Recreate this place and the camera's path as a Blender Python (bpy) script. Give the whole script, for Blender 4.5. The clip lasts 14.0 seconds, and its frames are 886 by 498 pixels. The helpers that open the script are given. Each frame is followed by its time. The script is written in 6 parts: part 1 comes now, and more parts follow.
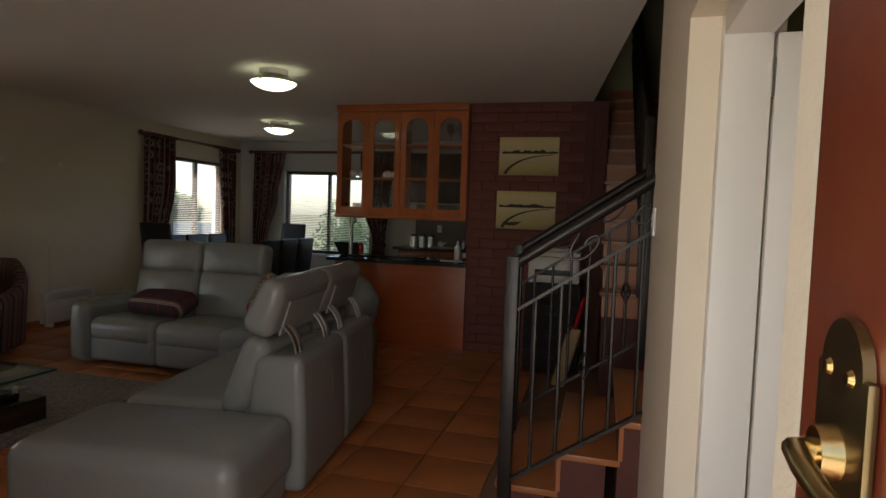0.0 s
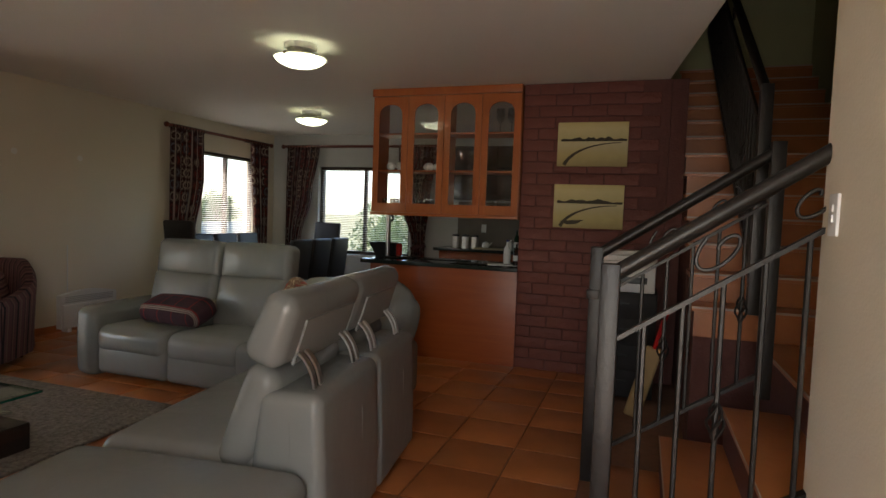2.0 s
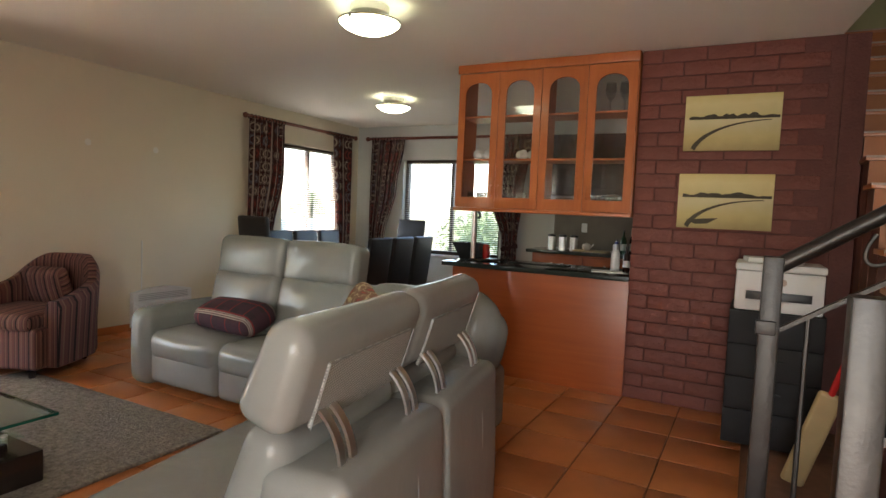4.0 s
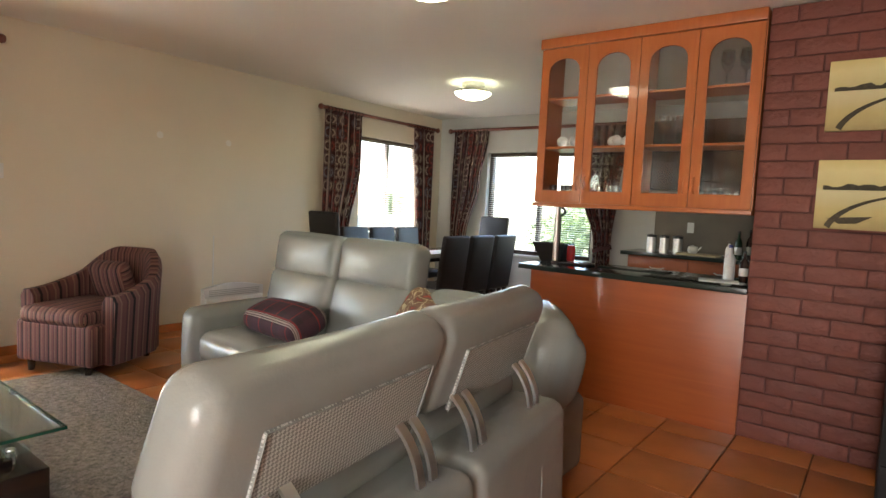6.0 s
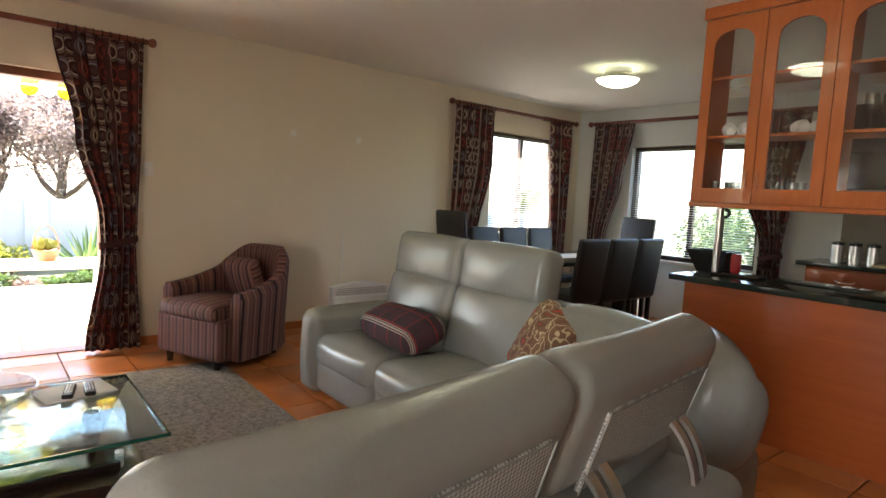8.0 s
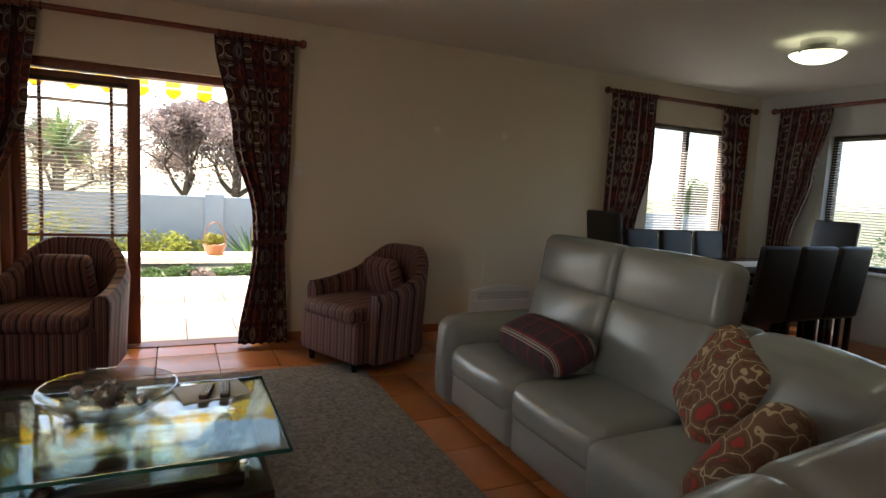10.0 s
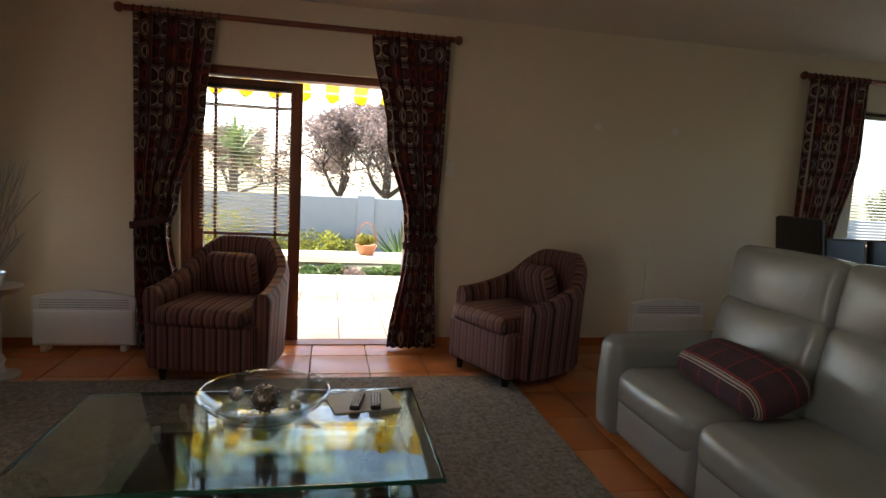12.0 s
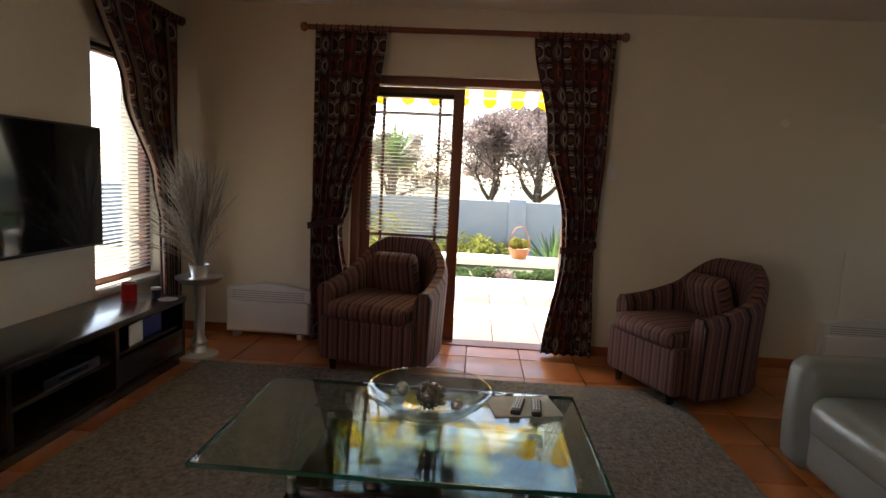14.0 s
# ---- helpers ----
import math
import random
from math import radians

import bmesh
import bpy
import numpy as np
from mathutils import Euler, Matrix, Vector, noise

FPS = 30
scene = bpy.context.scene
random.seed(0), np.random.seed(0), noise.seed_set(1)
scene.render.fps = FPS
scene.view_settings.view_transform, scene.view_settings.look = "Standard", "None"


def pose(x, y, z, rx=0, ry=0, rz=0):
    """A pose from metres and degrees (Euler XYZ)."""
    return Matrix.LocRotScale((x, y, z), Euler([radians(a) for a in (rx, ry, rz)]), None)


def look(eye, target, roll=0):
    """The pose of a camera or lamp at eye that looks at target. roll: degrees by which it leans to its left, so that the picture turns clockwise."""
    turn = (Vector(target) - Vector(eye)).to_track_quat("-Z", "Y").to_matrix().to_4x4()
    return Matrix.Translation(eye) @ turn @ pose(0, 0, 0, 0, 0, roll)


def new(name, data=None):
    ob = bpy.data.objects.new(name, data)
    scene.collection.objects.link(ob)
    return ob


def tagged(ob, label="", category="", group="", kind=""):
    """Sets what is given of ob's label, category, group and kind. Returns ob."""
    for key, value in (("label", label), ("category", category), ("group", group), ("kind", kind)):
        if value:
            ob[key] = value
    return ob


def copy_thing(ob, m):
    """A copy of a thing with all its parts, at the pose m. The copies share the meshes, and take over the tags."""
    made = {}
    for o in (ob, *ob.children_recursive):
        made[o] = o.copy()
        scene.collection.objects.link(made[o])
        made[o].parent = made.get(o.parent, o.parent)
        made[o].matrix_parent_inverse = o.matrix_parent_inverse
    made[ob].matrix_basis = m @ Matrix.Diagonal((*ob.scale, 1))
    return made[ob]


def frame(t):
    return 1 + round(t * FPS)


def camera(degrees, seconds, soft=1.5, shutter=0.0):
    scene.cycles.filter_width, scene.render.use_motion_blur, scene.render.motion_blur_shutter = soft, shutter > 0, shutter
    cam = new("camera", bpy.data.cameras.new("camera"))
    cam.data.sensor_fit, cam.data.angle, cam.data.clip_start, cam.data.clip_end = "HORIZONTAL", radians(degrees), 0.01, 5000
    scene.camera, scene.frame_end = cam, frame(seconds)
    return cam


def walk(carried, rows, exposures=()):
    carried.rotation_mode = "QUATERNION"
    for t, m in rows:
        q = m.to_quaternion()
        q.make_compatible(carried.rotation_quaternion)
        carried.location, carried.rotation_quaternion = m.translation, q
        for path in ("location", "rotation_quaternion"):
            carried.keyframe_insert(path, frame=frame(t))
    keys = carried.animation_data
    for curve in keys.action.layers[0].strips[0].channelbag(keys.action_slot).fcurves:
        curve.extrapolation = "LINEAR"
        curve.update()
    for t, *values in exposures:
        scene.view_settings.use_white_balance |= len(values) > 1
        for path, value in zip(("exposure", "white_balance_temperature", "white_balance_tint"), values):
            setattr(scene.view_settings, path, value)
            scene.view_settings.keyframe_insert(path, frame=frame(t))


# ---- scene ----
cam = camera(74.7, 14.0)
PATH = [
    (0, (0.851, 0.366, 1.41), (0.329, 2.293, 1.3), 2.0),
    (0.5, (0.78, 0.504, 1.409), (0.218, 2.42, 1.298), 2.1),
    (1, (0.712, 0.673, 1.403), (0.115, 2.578, 1.289), 2.1),
    (1.5, (0.647, 0.837, 1.381), (0.035, 2.738, 1.268), 2.1),
    (2, (0.563, 1.033, 1.378), (-0.082, 2.922, 1.265), 2.1),
    (2.5, (0.491, 1.176, 1.363), (-0.216, 3.043, 1.246), 2.2),
    (3, (0.408, 1.388, 1.365), (-0.37, 3.226, 1.247), 2.3),
    (5.5, (0.19, 2.24, 1.343), (-0.962, 3.868, 1.192), 2.7),
    (6, (0.148, 2.366, 1.344), (-1.063, 3.95, 1.192), 2.8),
    (6.5, (0.107, 2.489, 1.354), (-1.188, 4.004, 1.196), 2.9),
    (7, (0.071, 2.568, 1.351), (-1.321, 3.994, 1.184), 3.0),
    (7.5, (0.007, 2.629, 1.348), (-1.464, 3.973, 1.173), 3.1),
    (8, (-0.103, 2.698, 1.345), (-1.643, 3.961, 1.166), 3.1),
    (10.5, (-0.472, 2.929, 1.355), (-2.325, 3.646, 1.131), 3.0),
    (11, (-0.567, 2.933, 1.355), (-2.46, 3.533, 1.122), 3.0),
    (11.5, (-0.638, 2.912, 1.358), (-2.561, 3.409, 1.123), 3.0),
    (12, (-0.697, 2.902, 1.345), (-2.646, 3.286, 1.113), 3.0),
    (12.5, (-0.713, 2.891, 1.348), (-2.683, 3.143, 1.111), 2.9),
    (13, (-0.718, 2.866, 1.35), (-2.7, 2.99, 1.108), 2.8),
    (13.5, (-0.724, 2.84, 1.343), (-2.709, 2.844, 1.101), 2.8),
    (14, (-0.723, 2.823, 1.336), (-2.705, 2.709, 1.093), 2.8),
]
EXPOSURES = [(0.0, 1.4), (1.0, 1.7), (2.0, 2.25), (3.0, 2.85), (5.5, 3.95), (7.0, 3.95), (8.0, 3.55), (10.5, 2.2), (14.0, 2.2)]
walk(cam, [(t, look(eye, target, roll)) for t, eye, target, roll in PATH], EXPOSURES)

# ---------- light ----------
world = bpy.data.worlds.new("sky")
scene.world = world
world.use_nodes = True
_wn = world.node_tree
_sky = _wn.nodes.new("ShaderNodeTexSky")
_sky.sky_type = "NISHITA"
_sky.sun_disc = False
_sky.sun_elevation, _sky.sun_rotation = radians(48), radians(232)
_wn.links.new(_sky.outputs[0], _wn.nodes["Background"].inputs[0])
_wn.nodes["Background"].inputs[1].default_value = 0.15
_sl = bpy.data.lights.new("sun", "SUN")
_sl.energy, _sl.angle, _sl.color = 5.0, radians(0.5), (1.0, 0.95, 0.87)
new("sun", _sl).matrix_world = look((0, 0, 0), (math.sin(radians(52)) * math.cos(radians(48)), math.cos(radians(52)) * math.cos(radians(48)), -math.sin(radians(48))))


def area(name, at, to, w, h, watts, color=(0.9, 0.96, 1.0)):
    li = bpy.data.lights.new(name, "AREA")
    li.shape, li.size, li.size_y, li.energy, li.color = "RECTANGLE", w, h, watts, color
    ob = new(name, li)
    ob.matrix_world = look(at, to)
    return ob


# the sky's light in the entrance behind the walker
area("doorway_light", (0.5, 0.05, 1.3), (-1.6, 3.0, 1.5), 0.85, 1.9, 7.5, (1.0, 0.95, 0.88))

# ---------- materials ----------


def mat(name, color, rough=0.5, metal=0.0, var=0.12, scale=8.0, bump=0.0, bscale=60.0, color2=None, spec=0.5, coat=0.0, rnd=0.0):
    """Principled surface with cloudy variation, fine bump and a per-piece shift."""
    m = bpy.data.materials.new(name)
    m.use_nodes = True
    n, l = m.node_tree.nodes, m.node_tree.links
    b = n["Principled BSDF"]
    b.inputs["Roughness"].default_value, b.inputs["Metallic"].default_value = rough, metal
    b.inputs["Specular IOR Level"].default_value = spec
    b.inputs["Coat Weight"].default_value = coat
    tc = n.new("ShaderNodeTexCoord")
    nz = n.new("ShaderNodeTexNoise")
    nz.inputs["Scale"].default_value, nz.inputs["Detail"].default_value = scale, 5
    l.new(tc.outputs["Object"], nz.inputs["Vector"])
    mix = n.new("ShaderNodeMix")
    mix.data_type = "RGBA"
    c2 = color2 or tuple(c * (1 - 2 * var) for c in color)
    mix.inputs[6].default_value, mix.inputs[7].default_value = (*c2, 1), (*(min(1, c * (1 + var)) for c in color), 1)
    l.new(nz.outputs[0], mix.inputs[0])
    out = mix.outputs[2]
    if rnd:
        oi = n.new("ShaderNodeObjectInfo")
        mr = n.new("ShaderNodeMapRange")
        mr.inputs[3].default_value, mr.inputs[4].default_value = 1 - rnd, 1 + rnd
        l.new(oi.outputs["Random"], mr.inputs[0])
        hs = n.new("ShaderNodeHueSaturation")
        l.new(mr.outputs[0], hs.inputs["Value"])
        l.new(out, hs.inputs["Color"])
        out = hs.outputs[0]
    l.new(out, b.inputs["Base Color"])
    if bump:
        nb = n.new("ShaderNodeTexNoise")
        nb.inputs["Scale"].default_value, nb.inputs["Detail"].default_value = bscale, 3
        l.new(tc.outputs["Object"], nb.inputs["Vector"])
        bp = n.new("ShaderNodeBump")
        bp.inputs["Strength"].default_value, bp.inputs["Distance"].default_value = bump, 0.01
        l.new(nb.outputs[0], bp.inputs["Height"])
        l.new(bp.outputs[0], b.inputs["Normal"])
    return m


def wood(name, dark, light, rough=0.4, axis="Z", scale=3.0, coat=0.0):
    m = mat(name, light, rough, coat=coat)
    n, l = m.node_tree.nodes, m.node_tree.links
    mix = [x for x in n if x.type == "MIX"][0]
    nz = [x for x in n if x.type == "TEX_NOISE"][0]
    tc = [x for x in n if x.type == "TEX_COORD"][0]
    mp = n.new("ShaderNodeMapping")
    s = {"X": (1, 14, 14), "Y": (14, 1, 14), "Z": (14, 14, 1)}[axis]
    mp.inputs["Scale"].default_value = s
    l.new(tc.outputs["Object"], mp.inputs[0])
    l.new(mp.outputs[0], nz.inputs["Vector"])
    nz.inputs["Scale"].default_value, nz.inputs["Distortion"].default_value = scale, 0.8
    mix.inputs[6].default_value, mix.inputs[7].default_value = (*dark, 1), (*light, 1)
    return m


def glass(name, color=(1, 1, 1), rough=0.0, thin=True, ior=1.5):
    m = bpy.data.materials.new(name)
    m.use_nodes = True
    n, l = m.node_tree.nodes, m.node_tree.links
    b = n["Principled BSDF"]
    if thin:
        tr, gl, mx, fr = n.new("ShaderNodeBsdfTransparent"), n.new("ShaderNodeBsdfGlossy"), n.new("ShaderNodeMixShader"), n.new("ShaderNodeLayerWeight")
        tr.inputs[0].default_value = (*color, 1)
        gl.inputs["Roughness"].default_value = 0.01
        pw, sc = n.new("ShaderNodeMath"), n.new("ShaderNodeMath")
        pw.operation, sc.operation = "POWER", "MULTIPLY_ADD"
        fr.inputs[0].default_value, pw.inputs[1].default_value = 0.5, 5.0
        f0 = ((ior - 1) / (ior + 1)) ** 2
        sc.inputs[1].default_value, sc.inputs[2].default_value = 1 - f0, f0
        l.new(fr.outputs["Facing"], pw.inputs[0])
        l.new(pw.outputs[0], sc.inputs[0])
        l.new(sc.outputs[0], mx.inputs[0])
        l.new(tr.outputs[0], mx.inputs[1])
        l.new(gl.outputs[0], mx.inputs[2])
        l.new(mx.outputs[0], n["Material Output"].inputs[0])
    else:
        b.inputs["Base Color"].default_value = (*color, 1)
        b.inputs["Transmission Weight"].default_value, b.inputs["Roughness"].default_value, b.inputs["IOR"].default_value = 1, rough, 1.45
    return m


def fabric_rings(name):
    """Dark curtain cloth with rows of woven ring motifs."""
    m = bpy.data.materials.new(name)
    m.use_nodes = True
    n, l = m.node_tree.nodes, m.node_tree.links
    b = n["Principled BSDF"]
    b.inputs["Roughness"].default_value, b.inputs["Specular IOR Level"].default_value = 0.85, 0.15
    uv = n.new("ShaderNodeUVMap")
    sc = n.new("ShaderNodeVectorMath")
    sc.operation = "MULTIPLY"
    sc.inputs[1].default_value = (7.5, 6.4, 1)
    l.new(uv.outputs[0], sc.inputs[0])
    fr = n.new("ShaderNodeVectorMath")
    fr.operation = "FRACTION"
    l.new(sc.outputs[0], fr.inputs[0])
    su = n.new("ShaderNodeVectorMath")
    su.operation = "SUBTRACT"
    su.inputs[1].default_value = (0.5, 0.5, 0)
    l.new(fr.outputs[0], su.inputs[0])
    ln = n.new("ShaderNodeVectorMath")
    ln.operation = "LENGTH"
    l.new(su.outputs[0], ln.inputs[0])
    fl = n.new("ShaderNodeVectorMath")
    fl.operation = "FLOOR"
    l.new(sc.outputs[0], fl.inputs[0])
    wn = n.new("ShaderNodeTexWhiteNoise")
    wn.noise_dimensions = "2D"
    l.new(fl.outputs[0], wn.inputs["Vector"])
    hue = n.new("ShaderNodeValToRGB")
    hue.color_ramp.interpolation = "CONSTANT"
    e = hue.color_ramp.elements
    e[0].color, e[1].color, e[1].position = (0.36, 0.285, 0.22, 1), (0.22, 0.045, 0.032, 1), 0.42
    e.new(0.72).color = (0.17, 0.16, 0.18, 1)
    l.new(wn.outputs["Value"], hue.inputs[0])
    rp = n.new("ShaderNodeValToRGB")
    rp.color_ramp.interpolation = "CONSTANT"
    r = rp.color_ramp.elements
    r[0].color, r[1].color, r[1].position = (0.12, 0.12, 0.12, 1), (0, 0, 0, 1), 0.14
    for p, v in ((0.27, 1), (0.36, 0), (0.40, 0.55), (0.45, 0)):
        r.new(p).color = (v, v, v, 1)
    l.new(ln.outputs["Value"], rp.inputs[0])
    mix = n.new("ShaderNodeMix")
    mix.data_type = "RGBA"
    mix.inputs[6].default_value = (0.060, 0.024, 0.022, 1)
    l.new(rp.outputs[0], mix.inputs[0])
    l.new(hue.outputs[0], mix.inputs[7])
    l.new(mix.outputs[2], b.inputs["Base Color"])
    return m


def fabric_stripes(name):
    """Upholstery with vertical stripes in brown, rose and gold."""
    m = bpy.data.materials.new(name)
    m.use_nodes = True
    n, l = m.node_tree.nodes, m.node_tree.links
    b = n["Principled BSDF"]
    b.inputs["Roughness"].default_value, b.inputs["Specular IOR Level"].default_value = 0.7, 0.25
    uv = n.new("ShaderNodeUVMap")
    sx = n.new("ShaderNodeSeparateXYZ")
    l.new(uv.outputs[0], sx.inputs[0])
    mu = n.new("ShaderNodeMath")
    mu.operation = "MULTIPLY"
    mu.inputs[1].default_value = 13.0
    l.new(sx.outputs[0], mu.inputs[0])
    f = n.new("ShaderNodeMath")
    f.operation = "FRACT"
    l.new(mu.outputs[0], f.inputs[0])
    rp = n.new("ShaderNodeValToRGB")
    rp.color_ramp.interpolation = "CONSTANT"
    e = rp.color_ramp.elements
    e[0].color, e[1].color, e[1].position = (0.018, 0.010, 0.010, 1), (0.15, 0.068, 0.055, 1), 0.14
    for p, c in ((0.30, (0.20, 0.115, 0.080)), (0.38, (0.13, 0.052, 0.046)), (0.62, (0.085, 0.034, 0.034)), (0.72, (0.19, 0.105, 0.072)), (0.80, (0.12, 0.05, 0.044))):
        e.new(p).color = (*c, 1)
    l.new(f.outputs[0], rp.inputs[0])
    l.new(rp.outputs[0], b.inputs["Base Color"])
    return m


def fabric_check(name, c1, c2, c3, sc=9.0):
    m = bpy.data.materials.new(name)
    m.use_nodes = True
    n, l = m.node_tree.nodes, m.node_tree.links
    b = n["Principled BSDF"]
    b.inputs["Roughness"].default_value = 0.85
    tc = n.new("ShaderNodeTexCoord")
    prev = (*c1, 1)
    node = None
    for ax, ph, col, w in (("X", 0.0, c2, 0.45), ("Y", 0.3, c2, 0.4), ("X", 0.5, c3, 0.07), ("Y", 0.7, c3, 0.07)):
        sx = n.new("ShaderNodeSeparateXYZ")
        l.new(tc.outputs["Object"], sx.inputs[0])
        mu = n.new("ShaderNodeMath")
        mu.operation = "MULTIPLY_ADD"
        mu.inputs[1].default_value, mu.inputs[2].default_value = sc, ph
        l.new(sx.outputs[ax], mu.inputs[0])
        f = n.new("ShaderNodeMath")
        f.operation = "FRACT"
        l.new(mu.outputs[0], f.inputs[0])
        lt = n.new("ShaderNodeMath")
        lt.operation = "LESS_THAN"
        lt.inputs[1].default_value = w
        l.new(f.outputs[0], lt.inputs[0])
        if w > 0.2:
            hf = n.new("ShaderNodeMath")
            hf.operation = "MULTIPLY"
            hf.inputs[1].default_value = 0.55
            l.new(lt.outputs[0], hf.inputs[0])
            lt = hf
        mx = n.new("ShaderNodeMix")
        mx.data_type = "RGBA"
        l.new(lt.outputs[0], mx.inputs[0])
        if node:
            l.new(node.outputs[2], mx.inputs[6])
        else:
            mx.inputs[6].default_value = prev
        mx.inputs[7].default_value = (*col, 1)
        node = mx
    l.new(node.outputs[2], b.inputs["Base Color"])
    return m


def emit(name, color, strength):
    m = bpy.data.materials.new(name)
    m.use_nodes = True
    b = m.node_tree.nodes["Principled BSDF"]
    b.inputs["Base Color"].default_value = (*color, 1)
    b.inputs["Emission Color"].default_value, b.inputs["Emission Strength"].default_value = (*color, 1), strength
    return m


M_WALL = mat("wall_paint", (0.72, 0.64, 0.50), 0.75, var=0.03, scale=1.2, bump=0.15, bscale=90)
M_WALL2 = mat("kitchen_paint", (0.55, 0.55, 0.52), 0.75, var=0.03, scale=1.2, bump=0.1)
M_OLIVE = mat("olive_paint", (0.40, 0.38, 0.20), 0.8, var=0.03, scale=1.2)
M_WHITE = mat("white_paint", (0.78, 0.75, 0.68), 0.45, var=0.02, scale=3, bump=0.06, bscale=40)
M_CEIL = mat("ceiling_paint", (0.83, 0.79, 0.72), 0.7, var=0.02, scale=0.8, bump=0.08, bscale=50)
M_TILE = mat("terracotta", (0.46, 0.155, 0.045), 0.32, var=0.18, scale=5, bump=0.10, bscale=22, rnd=0.13, spec=0.5)
M_GROUT = mat("grout", (0.23, 0.11, 0.06), 0.9, var=0.15, scale=20)
M_PTILE = mat("patio_tile", (0.74, 0.67, 0.60), 0.6, var=0.1, scale=4, rnd=0.05)
M_BRICK = mat("painted_brick", (0.175, 0.045, 0.028), 0.62, var=0.15, scale=12, bump=0.5, bscale=45, rnd=0.08)
M_MORTAR = mat("painted_mortar", (0.12, 0.033, 0.022), 0.7, var=0.15, scale=15, bump=0.3)
M_LEATHER = mat("grey_leather", (0.215, 0.222, 0.205), 0.27, var=0.06, scale=5, bump=0.07, bscale=160, spec=0.5)
_n, _l = M_LEATHER.node_tree.nodes, M_LEATHER.node_tree.links
_bp = [x for x in _n if x.type == "BUMP"][0]
_w = _n.new("ShaderNodeTexNoise")
_w.inputs["Scale"].default_value, _w.inputs["Detail"].default_value, _w.inputs["Distortion"].default_value = 7.0, 2, 1.2
_l.new([x for x in _n if x.type == "TEX_COORD"][0].outputs["Object"], _w.inputs["Vector"])
_b2 = _n.new("ShaderNodeBump")
_b2.inputs["Strength"].default_value, _b2.inputs["Distance"].default_value = 0.16, 0.02
_l.new(_w.outputs[0], _b2.inputs["Height"])
_l.new(_bp.outputs[0], _b2.inputs["Normal"])
_l.new(_b2.outputs[0], _n["Principled BSDF"].inputs["Normal"])
M_MESHFAB = mat("woven_grey", (0.36, 0.35, 0.31), 0.75)
_n, _l = M_MESHFAB.node_tree.nodes, M_MESHFAB.node_tree.links
_c, _mp = _n.new("ShaderNodeTexChecker"), _n.new("ShaderNodeMapping")
_mp.inputs["Rotation"].default_value = (radians(35), 0, 0)
_c.inputs["Color1"].default_value, _c.inputs["Color2"].default_value, _c.inputs["Scale"].default_value = (0.34, 0.34, 0.31, 1), (0.15, 0.15, 0.135, 1), 150
_l.new([x for x in _n if x.type == "TEX_COORD"][0].outputs["Object"], _mp.inputs[0])
_l.new(_mp.outputs[0], _c.inputs["Vector"])
_l.new(_c.outputs["Color"], _n["Principled BSDF"].inputs["Base Color"])
_bp = _n.new("ShaderNodeBump")
_bp.inputs["Strength"].default_value, _bp.inputs["Distance"].default_value = 0.5, 0.002
_l.new(_c.outputs["Fac"], _bp.inputs["Height"])
_l.new(_bp.outputs[0], _n["Principled BSDF"].inputs["Normal"])
M_CHROME = mat("steel", (0.72, 0.71, 0.69), 0.3, 1.0, var=0.04)
M_OAK = wood("cherry_wood", (0.36, 0.085, 0.018), (0.50, 0.150, 0.035), 0.35, "Z", 2.5, 0.2)
M_OAKX = wood("cherry_panel", (0.29, 0.060, 0.014), (0.42, 0.105, 0.023), 0.33, "X", 1.6, 0.2)
M_DOORWOOD = wood("mahogany", (0.11, 0.020, 0.010), (0.20, 0.045, 0.018), 0.3, "Z", 2, 0.3)
M_FRAMEWOOD = wood("door_frame_wood", (0.12, 0.035, 0.016), (0.24, 0.075, 0.03), 0.4, "Z", 3)
M_DARK = wood("dark_wood", (0.012, 0.008, 0.007), (0.03, 0.018, 0.014), 0.25, "X", 2, 0.2)
M_IRON = mat("black_iron", (0.035, 0.03, 0.026), 0.38, 0.6, var=0.2, scale=20, bump=0.1)
M_GRANITE = mat("granite", (0.025, 0.032, 0.027), 0.12, var=0.6, scale=180, color2=(0.008, 0.010, 0.009))
M_BLACKL = mat("black_leather", (0.018, 0.015, 0.015), 0.42, var=0.1, scale=10, bump=0.2, bscale=120)
M_RUG = mat("rug_pile", (0.30, 0.265, 0.23), 0.95, var=0.3, scale=42, color2=(0.005, 0.004, 0.004), bump=1.0, bscale=70, spec=0.1)
M_GLASS = glass("pane_glass")
M_TGLASS = glass("table_glass", (0.88, 0.95, 0.92), ior=1.6)
M_TEDGE = mat("glass_edge", (0.012, 0.075, 0.05), 0.15, var=0.1)
M_CLEAR = glass("clear_glass", (0.97, 0.99, 0.98), thin=False)
M_BOWL = glass("bowl_glass", (0.88, 0.91, 0.90), ior=2.1)
M_CURT = fabric_rings("ring_fabric")
M_LINING = mat("curtain_lining", (0.42, 0.33, 0.28), 0.9, var=0.05)
M_STRIPE = fabric_stripes("striped_fabric")
M_PLAID = fabric_check("plaid_fabric", (0.030, 0.014, 0.018), (0.055, 0.016, 0.026), (0.17, 0.014, 0.014), 7)
_n, _l = M_PLAID.node_tree.nodes, M_PLAID.node_tree.links
_b = _n["Principled BSDF"]
_s, _ab, _rp, _mx = _n.new("ShaderNodeSeparateXYZ"), _n.new("ShaderNodeMath"), _n.new("ShaderNodeValToRGB"), _n.new("ShaderNodeMix")
_l.new([x for x in _n if x.type == "TEX_COORD"][0].outputs["Object"], _s.inputs[0])
_ab.operation = "ABSOLUTE"
